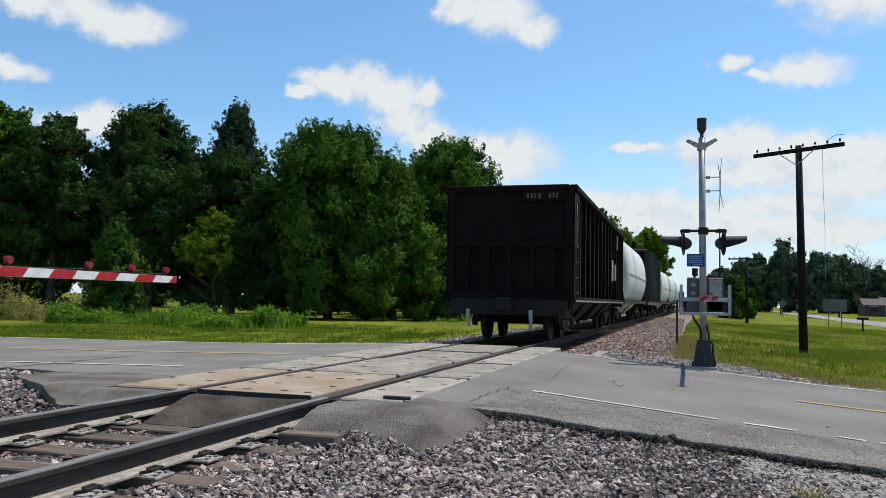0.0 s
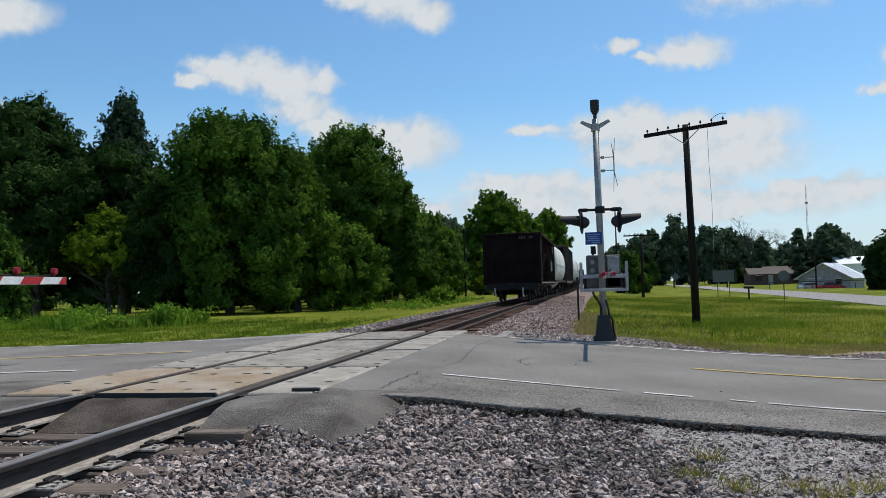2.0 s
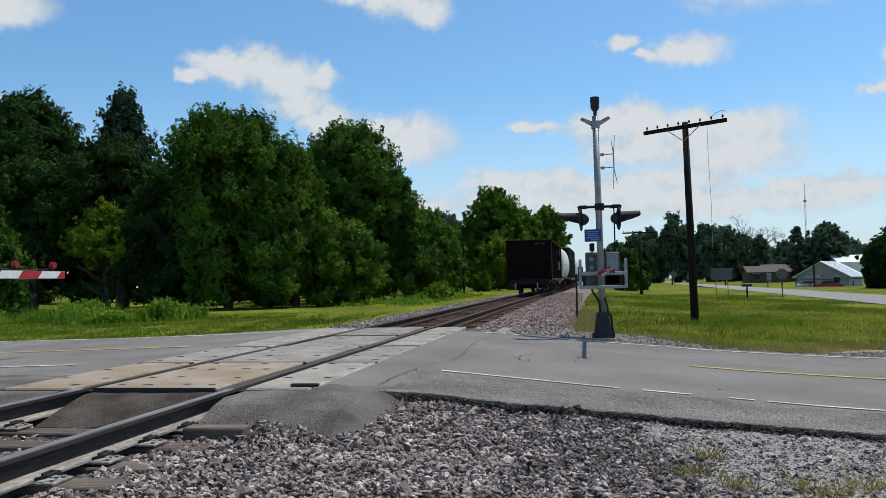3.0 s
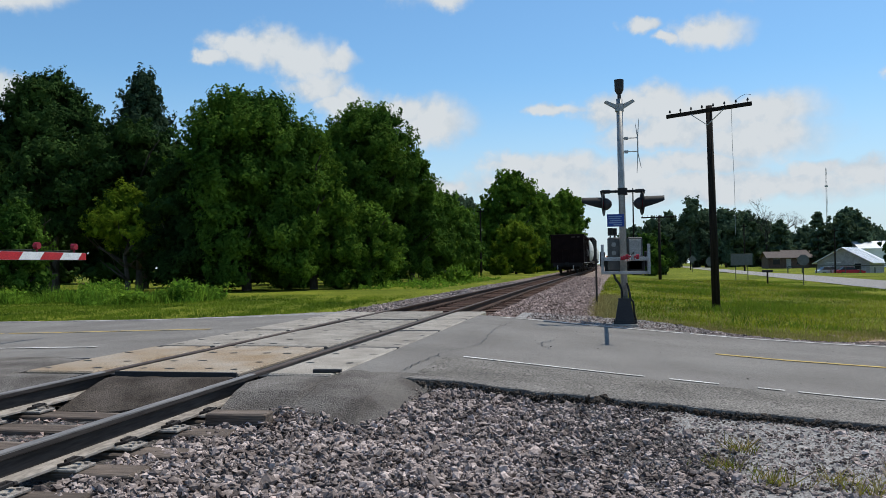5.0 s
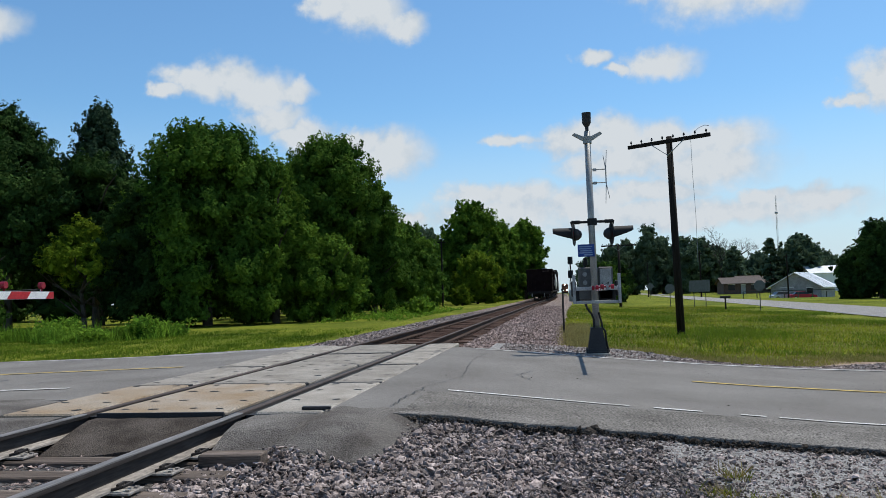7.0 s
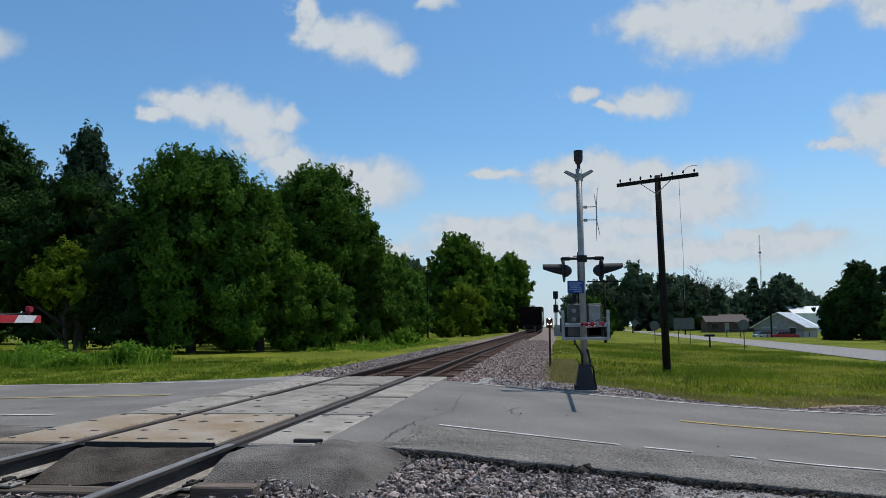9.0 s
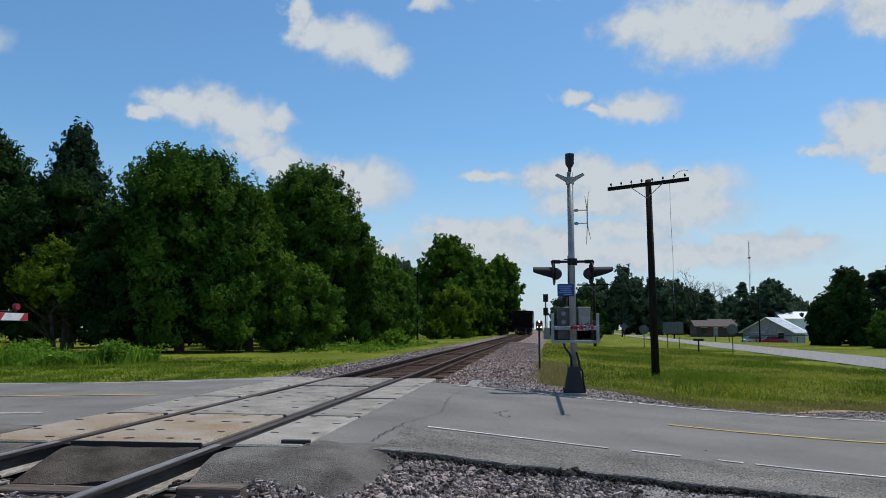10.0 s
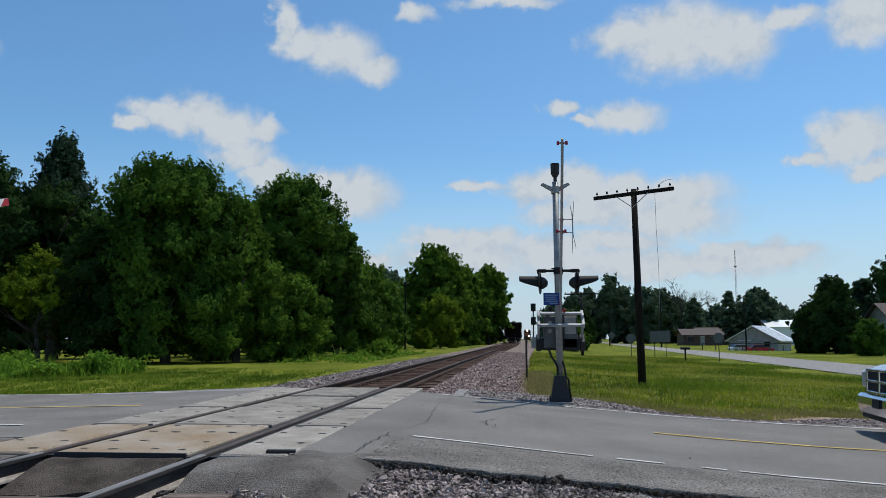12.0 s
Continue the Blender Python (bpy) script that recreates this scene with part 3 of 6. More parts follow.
# gravel at the mast's foot and along the far edge of the road
strip("gravel_shoulder", list(np.arange(2.2, 9.0, 0.12)) + list(np.arange(9, 30, 1.0)), lambda x: FAR_LINE(x) + 0.30, ragged(lambda x: FAR_LINE(x) + np.interp(x, (2, 3.4, 4.5, 5.2, 6.1, 6.8, 8, 9.5, 12, 30), (2.2, 2.6, 3.0, 2.7, 1.3, 0.6, 0.7, 2.0, 2.4, 2.4)), 0.16, 0.9, 21.0),
      lambda x, y: float(road_z(x)) - 0.02 + 0.012 * noise.noise((x * 7, y * 7, 0)), M["gravel"], 0.2, 4, "loose grey gravel along the road's edge", "gravel")
strip("gravel_shoulder", list(np.arange(-9.0, -1.5, 0.12)), lambda x: FAR_LINE(x) + 0.30, ragged(lambda x: FAR_LINE(x) + np.interp(x, (-9, -6, -4, -1.5), (0.32, 0.5, 1.0, 2.0)), 0.12, 0.9, 23.0),
      lambda x, y: float(road_z(x)) - 0.02 + 0.012 * noise.noise((x * 7, y * 7, 0)), M["gravel"], 0.2, 4, "loose grey gravel along the road's edge", "gravel")
strip("bare_patch", list(np.arange(8.2, 16, 0.3)), lambda x: FAR_LINE(x) + 1.3, ragged(lambda x: FAR_LINE(x) + 2.6, 0.3, 0.7, 31.0),
      lambda x, y: float(ground_z(x, y)) + 0.03, M["dirt"], 0.05, 3, "bare brown dirt at the grass edge", "dirt")


def stones(name, n, place, material, size, label, seed):
    """Loose angular stones; place(rs, n) gives x, y, z."""
    r = np.random.RandomState(seed)
    # a rough twelve-cornered lump, shaped anew for every stone
    base = []
    for k in range(4):
        base.append((math.cos(k * 1.57 + 0.3), math.sin(k * 1.57 + 0.3), -0.55))
    for k in range(4):
        base.append((math.cos(k * 1.57 + 0.9), math.sin(k * 1.57 + 0.9), 0.25))
    base.append((0.12, -0.1, 0.55))
    base = np.array(base)
    tri = []
    for k in range(4):
        a, b, c, d = k, (k + 1) % 4, 4 + k, 4 + (k + 1) % 4
        tri += [(a, b, c), (b, d, c), (c, d, 8)]
    tri = np.array(tri)
    x, y, z = place(r, n)
    n = len(x)
    s = size * np.exp(r.normal(0, 0.32, n))
    v = base[None] * (1 + r.uniform(-0.42, 0.36, (n, 9, 3)))
    v *= np.stack([np.ones(n), r.uniform(0.55, 1.0, n), r.uniform(0.45, 0.95, n)], 1)[:, None]
    q = r.normal(size=(n, 4)) * [1.6, 0.55, 0.55, 1.6]
    q /= np.linalg.norm(q, axis=1, keepdims=True)
    w, a, b, c = q.T
    R = np.stack([1 - 2 * (b * b + c * c), 2 * (a * b - w * c), 2 * (a * c + w * b), 2 * (a * b + w * c), 1 - 2 * (a * a + c * c), 2 * (b * c - w * a),
                  2 * (a * c - w * b), 2 * (b * c + w * a), 1 - 2 * (a * a + b * b)], 1).reshape(n, 3, 3)
    v = np.einsum("nij,nkj->nki", R, v) * s[:, None, None] + np.stack([x, y, z + 0.25 * s], 1)[:, None]
    f = (tri[None] + 9 * np.arange(n)[:, None, None]).reshape(-1, 3)
    tagged(new(name, raw_mesh(name, v.reshape(-1, 3), f, material)), label, "stones", kind="stuff")


def near_place(r, n):
    x, y = r.uniform(0.92, 6.8, n), r.uniform(2.3, 7.15, n) ** 1.0
    keep = (y < 5.84 + 0.16 * r.uniform(0, 1, n) ** 4 + 1.1 * np.clip((x - 2.1) / 0.35, 0, 1) + 0.1 * np.sin(x * 5)) & (np.abs(np.arctan2(x - 3.8, y)) < 0.75)
    # finer, sparser towards the right
    keep &= r.uniform(0, 1, n) < np.interp(x + 0.25 * (y - 4.5), (0, 3.3, 4.2, 5.2, 7), (1, 1, 0.4, 0.07, 0.04))
    x, y = x[keep], y[keep]
    apron = np.minimum(road_z(x), -0.02) - 0.42 * np.clip(6.32 - y, 0, 9) ** 1.1
    top = np.where((x < 2.1) & (y > 5.7), np.maximum(apron, near_z(x, y)), near_z(x, y))
    return x, y, top + r.uniform(-0.01, 0.022, len(x))


def between_place(r, n):
    x, y = r.uniform(-1.5, 0.70, n), r.uniform(2.2, 6.12, n)
    return x, y, -0.262 + r.uniform(-0.01, 0.02, n)


def west_place(r, n):
    x, y = r.uniform(-8.5, -0.95, n), r.uniform(3.2, 9.3, n)
    apron = 6.3 + 0.72 * np.clip(-x - 1.75, 0, 9)
    road_edge = np.minimum(8.1 + 0.36 * np.clip(-x - 3.1, 0, 9), NEAR_LINE(x) - 0.35)
    k = ((y < apron + r.uniform(-0.1, 0.05, n)) | (x < -3.5)) & (y < road_edge + r.uniform(-0.1, 0.06, n))
    x, y = x[k], y[k]
    return x, y, near_z(x, y) + r.uniform(-0.01, 0.02, len(x))


def far_place(r, n):
    x, y = r.uniform(1.3, 3.7, n), 16.7 + 55 * r.uniform(0, 1, n) ** 2.2
    return x, y, bed_z(x, y) + 0.07 * np.clip(17.6 - y, 0, 1) * (x > 1.4) + r.uniform(-0.01, 0.03, n)


def far_west_place(r, n):
    x, y = r.uniform(-4.3, -1.3, n), 16.7 + 40 * r.uniform(0, 1, n) ** 2.0
    return x, y, bed_z(x, y) + 0.07 * np.clip(17.6 - y, 0, 1) * (x < -1.4) + r.uniform(-0.01, 0.03, n)


def shoulder_place(r, n):
    x = r.uniform(2.4, 12.0, n)
    y = FAR_LINE(x) + 0.35 + r.uniform(0, 1, n) * np.interp(x, (2, 3.4, 4.5, 5.2, 6.1, 6.8, 8, 9.5, 12), (2.0, 2.4, 2.7, 2.3, 0.9, 0.3, 0.3, 1.6, 2.0))
    return x, y, road_z(x) - 0.02


def fines_place(r, n):
    x, y = 2.0 + 5.6 * r.uniform(0, 1, n) ** 0.7, r.uniform(2.9, 7.1, n)
    return x, y, near_z(x, y) + 0.012


stones("ballast_stones", 44000, near_place, M["stone"], 0.0195, "loose angular grey ballast stones", 1)
stones("ballast_stones", 4500, between_place, M["stone_far"], 0.025, "brownish ballast stones between the ties", 2)
stones("ballast_stones", 17000, west_place, M["stone"], 0.027, "loose angular grey ballast stones", 3)
stones("ballast_stones", 36000, far_place, M["stone_far"], 0.028, "brown-grey ballast stones on the track's shoulder", 4)
stones("ballast_stones", 18000, far_west_place, M["stone"], 0.032, "grey ballast stones on the track's shoulder", 5)
def litter_place(r, n):
    x = r.uniform(1.8, 10, n)
    return x, NEAR_LINE(x) - 1.2 + 6.6 * r.uniform(0, 1, n), road_z(x)


stones("road_grit", 110, litter_place, M["clip"], 0.007, "small dark bits of grit scattered on the road", 9)
def crumb_place(r, n):
    x = r.uniform(2.2, 11.0, n)
    y = np.array([near_edge(float(v)) for v in x]) + r.normal(-0.02, 0.03, n)
    return x, y, road_z(x) - r.uniform(0.015, 0.11, n)


# dark crumb colour also stands in for shade on the road's stepped edge
stones("asphalt_crumbs", 3800, crumb_place, M["patch_dark"], 0.0155, "crumbling asphalt lumps, darkened for the shade under the broken road edge", 12)
stones("gravel_stones", 8000, shoulder_place, M["stone"], 0.016, "small loose gravel beside the road", 6)
stones("gravel_stones", 24000, fines_place, M["stone"], 0.0105, "fine gravel between the ballast stones", 7)


# ---- track ----
track = thing("railway_track", "single railway track with worn steel rails on wooden ties", "railway track", kind="structure")


def rail_profile(part_name):
    if part_name == "head":
        return [(-0.036, -0.010), (-0.034, -0.002), (-0.024, 0.0), (0.024, 0.0), (0.034, -0.002), (0.036, -0.010)]
    if part_name == "web":
        return [(-0.037, -0.0095), (0.037, -0.0095), (0.037, -0.036), (0.010, -0.046), (0.009, -0.135), (-0.009, -0.135), (-0.010, -0.046), (-0.037, -0.036)]
    return [(-0.009, -0.134), (0.009, -0.134), (0.070, -0.158), (0.072, -0.172), (-0.072, -0.172), (-0.070, -0.158)]


near_y = [-14.0, 0.0, 6.9]
far_y = [16.7, 30.0] + list(np.arange(36.0, 160.0, 6.0)) + [200.0, 300.0, 420.0]
for side in (-0.7525, 0.7525):
    for ys, mats in ((near_y, ("rail", "rail_top", "rail_base")), ([6.9, 16.7], ("rail", "rail_worn_dark", "rail_base")), (far_y, ("rail_rust", "rail_worn_dark", "rail_rust"))):
        web = None
        for pn, mat in zip(("web", "head", "base"), mats):
            bm = loft(bmesh.new(), [[(side + px + float(track_x(y)), y, pz + float(track_z(y))) for px, pz in rail_profile(pn)] for y in ys])
            ob = part({"web": "rail", "head": "running_surface", "base": "rail_foot"}[pn], bm, M[mat], web or track)
            web = web or ob

bm = box(bmesh.new(), -1.30, 1.30, -0.115, 0.115, -0.375, -0.192, 0.012)
tie_mesh = mesh_of("tie", bm, M["tie"])
tie_far = tie_mesh.copy()
tie_far.materials[0] = M["tie_brown"]
tr = random.Random(4)
tie_ys = list(np.arange(-1.2, 6.2, 0.545)) + list(np.arange(16.9, 168.0, 0.545))
for y in tie_ys:
    again("tie", tie_mesh if y < 10 else tie_far, track, pose(float(track_x(y)) + tr.uniform(-0.05, 0.05), y + tr.uniform(-0.02, 0.02), tr.uniform(-0.015, 0.01) + float(track_z(y)), 0, tr.uniform(-0.5, 0.5), tr.uniform(-1.2, 1.2)))
bm = box(bmesh.new(), -0.20, 0.20, -0.095, 0.095, -0.0, 0.018, 0.004)
for px in (-0.17, 0.17):
    for py in (-0.05, 0.05):
        box(bm, px - 0.013, px + 0.013, py - 0.013, py + 0.013, 0.016, 0.030)
plate_mesh = mesh_of("tie_plate", bm, M["plate"])
plate_far = plate_mesh.copy()
plate_far.materials[0] = M["rail_rust"]
bm = bmesh.new()
for s in (-1, 1):
    bend(bm, [(s * 0.07, -0.07, 0.03), (s * 0.135, -0.06, 0.045), (s * 0.165, 0.0, 0.06), (s * 0.135, 0.06, 0.045), (s * 0.085, 0.05, 0.05), (s * 0.08, -0.02, 0.045)], 0.011, 6)
clip_mesh = mesh_of("rail_clip", bm, M["clip"])
for y in tie_ys:
    if y < 30:
        for s in (-0.7525, 0.7525):
            again("tie_plate", plate_mesh if y < 10 else plate_far, track, pose(s, y, -0.190))
            if y < 6.3:
                again("rail_clip", clip_mesh, track, pose(s, y, -0.188))
# a loose timber at the end of the apron
tagged(part("loose_timber", box(bmesh.new(), 0.95, 1.42, -0.09, 0.09, -0.10, 0.0, 0.012), M["tie"], m=pose(0.0, 5.70, -0.125, 0, 0, 2)), "weathered squared timber lying beside the rail", "timber")

tagged(part("loose_board", box(bmesh.new(), 0.93, 1.34, -0.085, 0.085, -0.06, 0.0, 0.01), M["tie"], m=pose(0.0, 5.43, -0.185, 2, 1.5, -2)), "pale weathered board lying on the ballast by the rail", "timber")

# second track, further to the right, in the distance
siding = thing("siding_track", "second railway track in the distance", "railway track", kind="structure")
for s in (4.6 - 0.75, 4.6 + 0.75):
    part("rail", loft(bmesh.new(), [[(s + 0.6 + px, y, pz + 0.45) for px, pz in ((-0.036, 0), (0.036, 0), (0.036, -0.16), (-0.036, -0.16))] for y in (150, 300, 460)]), M["rail"], siding)

# ---- crossing panels ----
crossing = thing("crossing_surface", "concrete level crossing panels between and beside the rails", "level crossing", kind="structure")
COLS = ((-1.60, -0.865), (-0.625, 0.60), (0.885, 1.50))
recess = bmesh.new()
bmesh.ops.create_circle(recess, cap_ends=True, segments=10, radius=0.035)
recess_mesh = mesh_of("bolt_recess", recess, M["black"])
pr = random.Random(8)
for c, (xa, xb) in enumerate(COLS):
    bm = box(bmesh.new(), 0, xb - xa, 0, 2.33, -0.2, 0.0, 0.016)
    me_a = mesh_of("panel", bm, M["concrete"])
    me_b = me_a.copy()
    me_b.materials[0] = M["concrete_rust"]
    for k in range(4):
        lift = pr.uniform(-0.006, 0.004)
        p = again("panel", me_b if (k == 0 and c < 2) else me_a, crossing, pose(xa, 6.93 + 2.43 * k, lift, pr.uniform(-0.1, 0.1), pr.uniform(-0.15, 0.15), 0))
        tagged(p, "rust-stained concrete panel" if (k == 0 and c < 2) else "pale grey concrete panel")
        w = xb - xa
        for u in ((0.16, 0.84) if c != 1 else (0.12, 0.34, 0.66, 0.88)):
            for v in (0.22, 0.80, 1.60, 2.18):
                if pr.random() < 0.86:
                    d = again("bolt_recess", recess_mesh, p, pose(w * u + pr.uniform(-0.02, 0.02), v + pr.uniform(-0.04, 0.04), 0.003, 0, 0, pr.uniform(-20, 20)))
                    d.scale = (pr.uniform(0.9, 1.7), pr.uniform(0.8, 1.3), 1.0)
for xa, xb in COLS:
    strip_mesh = mesh_of("joint_strip", box(bmesh.new(), 0.004, xb - xa - 0.004, 0.002, 0.098, -0.15, -0.004), M["black"])
    for k in range(3):
        again("joint_strip", strip_mesh, crossing, pose(xa, 6.93 + 2.43 * k + 2.33, 0.0))
# steel lip at the front of the panels
part("edge_plate", box(bmesh.new(), 1.27, 1.53, -0.028, 0.028, 0.0, 0.03, 0.006), M["dark_iron"], crossing, "bent dark steel edge plate", m=pose(0.02, 6.97, 0.0, 0, 0, 3))
part("edge_plate", box(bmesh.new(), -0.62, 0.60, -0.012, 0.012, -0.10, 0.004), M["dark_iron"], crossing, m=pose(0, 6.912, 0))
# dark bedding below the panels and in the flangeways
part("bedding", box(bmesh.new(), -1.58, 1.48, 6.95, 16.6, -0.4, -0.19), M["black"], crossing)
for xa, xb in ((-0.865, -0.79), (-0.715, -0.625), (0.60, 0.715), (0.79, 0.885)):
    part("flangeway", box(bmesh.new(), xa + 0.002, xb - 0.002, 6.94, 16.62, -0.188, -0.03), M["black"], crossing)


# ---- trees ----
def leaf_quads(pts, nrm, size, r, jitter=0.5):
    """Rhombic leaf sprays at pts, facing roughly nrm."""
    n = len(pts)
    d = nrm / (np.linalg.norm(nrm, axis=1, keepdims=True) + 1e-9) + r.normal(0, jitter, (n, 3))
    d /= np.linalg.norm(d, axis=1, keepdims=True) + 1e-9
    a = np.cross(d, r.normal(size=(n, 3)))
    a /= np.linalg.norm(a, axis=1, keepdims=True) + 1e-9
    b = np.cross(d, a)
    s = (size * r.uniform(0.55, 1.35, n))[:, None]
    drop = np.array([0, 0, -0.18]) * s
    v = np.stack([pts - a * s, pts + b * s * 0.52 + drop * 0.3, pts + a * s + drop, pts - b * s * 0.52 + drop * 0.3], 1)
    return v.reshape(-1, 3), np.arange(4 * n).reshape(n, 4)


def crown_mesh(name, blobs, n, size, material, seed, per=46, spray=1.0, upright=0.5, fill=0.26):
    """Leaf sprays over the outside of many separate masses (x, y, z, rx, ry, rz): each spray is a plume of leaves whose
    faces turn away from its stem, so that tops catch the sun and undersides stay in shade."""
    r = np.random.RandomState(seed)
    B = np.array(blobs, float)
    area = B[:, 3] * B[:, 5] + 0.05
    k = max(8, n // per)
    pick = r.choice(len(B), k * 2, p=area / area.sum())
    u = r.normal(size=(k * 2, 3)) + [0, 0, 0.25]
    u /= np.linalg.norm(u, axis=1, keepdims=True)
    c = B[pick, :3] + u * B[pick, 3:] * r.uniform(0.72, 0.94, k * 2)[:, None]
    depth = np.min(np.linalg.norm((c[:, None] - B[None, :, :3]) / B[None, :, 3:], axis=2), axis=1)
    ok = np.nonzero((depth > 0.62) & (c[:, 2] > 0.1))[0][:k]
    c, u = c[ok], u[ok]
    k = len(c)
    ln = spray * r.uniform(0.55, 1.35, k)
    ax = u + np.array([0, 0, 1.0]) * upright + r.normal(0, 0.22, (k, 3))
    ax /= np.linalg.norm(ax, axis=1, keepdims=True)
    t = -0.5 + 1.35 * r.uniform(0, 1, (k, per)) ** 1.15
    side = r.normal(size=(k, per, 3)) * np.array([1, 1, 0.6])
    side -= np.sum(side * ax[:, None], 2, keepdims=True) * ax[:, None]
    side /= np.linalg.norm(side, axis=2, keepdims=True) + 1e-9
    wide = 0.38 * ln[:, None] * (1.0 - 0.72 * np.clip(t, 0, 1)) * r.uniform(0.25, 1.0, (k, per)) ** 0.6
    pts = c[:, None] + ax[:, None] * (t * ln[:, None])[..., None] + side * wide[..., None]
    pts[..., 2] -= 0.10 * ln[:, None] * np.clip(wide / (0.44 * ln[:, None]), 0, 1)
    out = c * np.array([1, 1, 0.0])
    out /= np.linalg.norm(out, axis=1, keepdims=True) + 0.6
    nr = side * 0.5 + u[:, None] * 0.5 + out[:, None] * 0.55 + np.array([0, 0, 0.4])
    pts, nr = pts.reshape(-1, 3), nr.reshape(-1, 3)
    keep = pts[:, 2] > 0.1
    v, f = leaf_quads(pts[keep], nr[keep], size, r, 0.33)
    # closed shaded foliage further in
    m = int(n * fill)
    pk = r.choice(len(B), m, p=area / area.sum())
    w = r.normal(size=(m, 3))
    w /= np.linalg.norm(w, axis=1, keepdims=True)
    q = B[pk, :3] * np.array([0.88, 0.88, 1.0]) + w * B[pk, 3:] * r.uniform(0.2, 0.82, m)[:, None]
    good = q[:, 2] > 0.15
    v2, f2 = leaf_quads(q[good], w[good], size * 2.6, r, 0.3)
    v, f = np.concatenate([v, v2]), np.concatenate([f, f2 + len(v)])
    return raw_mesh(name, v, f, material)


def trunk_mesh(name, h, r0, limbs, seed, material, reach):
    r = random.Random(seed)
    bm = bmesh.new()
    pts = [Vector((0, 0, -0.3))]
    for k in range(1, 7):
        pts.append(Vector((r.uniform(-0.12, 0.12) * k * 0.5, r.uniform(-0.12, 0.12) * k * 0.5, h * 0.74 * k / 6)))
    for k in range(6):
        tube(bm, pts[k], pts[k + 1], r0 * (1 - k / 6.8), r0 * (1 - (k + 1) / 6.8), 9)
    for _ in range(limbs):
        k = r.randint(1, 5)
        a = r.uniform(0, 6.28)
        p = pts[k]
        q = p + Vector((math.cos(a), math.sin(a), r.uniform(0.35, 0.9))) * reach * r.uniform(0.35, 0.6)
        e = q + Vector((math.cos(a + 0.4), math.sin(a + 0.4), 0.9)) * reach * 0.2
        tube(bm, p, q, r0 * 0.42 * (1 - k / 8), r0 * 0.22, 6)
        tube(bm, q, e, r0 * 0.22, r0 * 0.07, 6)
    return mesh_of(name, bm, material, True)


ROUNDED = ((0.0, 0.62), (0.18, 0.92), (0.42, 1.0), (0.65, 0.92), (0.82, 0.68), (0.94, 0.34), (1.0, 0.05))
BROAD_TOP = ((0.0, 0.80), (0.2, 0.95), (0.5, 1.0), (0.74, 0.95), (0.88, 0.72), (0.96, 0.42), (1.0, 0.12))
TAPERED = ((0.0, 0.85), (0.2, 1.0), (0.45, 0.9), (0.65, 0.68), (0.82, 0.42), (0.94, 0.18), (1.0, 0.03))


SPIRE = ((0.0, 0.8), (0.3, 1.0), (0.55, 0.85), (0.72, 0.72), (0.86, 0.48), (0.95, 0.26), (1.0, 0.06))


def broadleaf(x, y, h, hw, n, size, material, label, seed, low=0.06, lobes=30, name="tree", category="tree", group="", shape=ROUNDED, spray=0.72, upright=0.5):
    """A tree of height h and crown half width hw, its foliage from low * h upwards in many separate boughs round a shaded heart."""
    r = random.Random(seed)
    z = float(ground_z(x, y))
    t = thing(name, label, category, pose(x, y, z, 0, 0, r.uniform(0, 30)), group)
    fs, ws = [p[0] for p in shape], [p[1] for p in shape]
    blobs = []
    for k in range(lobes):
        f = ((k + r.uniform(0.1, 0.9)) / lobes) ** 0.92
        w = float(np.interp(f, fs, ws))
        a = k * 2.39996 + r.uniform(-0.35, 0.35)
        br = hw * r.uniform(0.19, 0.33) * (0.7 + 0.3 * w)
        off = max(0.0, hw * w * r.uniform(0.86, 1.1) - br * 0.9)
        zz = min(h * (low + (1 - low) * f), h - br * 0.9)
        blobs.append((off * math.cos(a), off * math.sin(a), max(zz, br * 0.6), br, br, br * r.uniform(0.6, 0.85)))
    heart = h * (1 - low)
    for f, g in ((0.22, 0.50), (0.45, 0.54), (0.68, 0.46), (0.85, 0.26)):
        w = float(np.interp(f, fs, ws))
        blobs.append((0, 0, h * low + heart * f, hw * w * g, hw * w * g, heart * 0.15))
    # upright shoots break the top line
    for _ in range(9):
        f = r.uniform(0.8, 0.99)
        a, w = r.uniform(0, 6.28), float(np.interp(f, fs, ws))
        blobs.append((math.cos(a) * hw * w * 0.75, math.sin(a) * hw * w * 0.75, h * (low + (1 - low) * f) - hw * 0.02, hw * 0.09, hw * 0.09, hw * r.uniform(0.13, 0.22)))
    ob = new("crown", crown_mesh("crown", blobs, int(n * 1.3), size * 1.1, material, seed, spray=spray, upright=upright))
    ob.parent = t
    tk = new("trunk", trunk_mesh("trunk", h, 0.022 * h + 0.05, 9, seed, M["bark"], hw))
    tk.parent = t
    return t


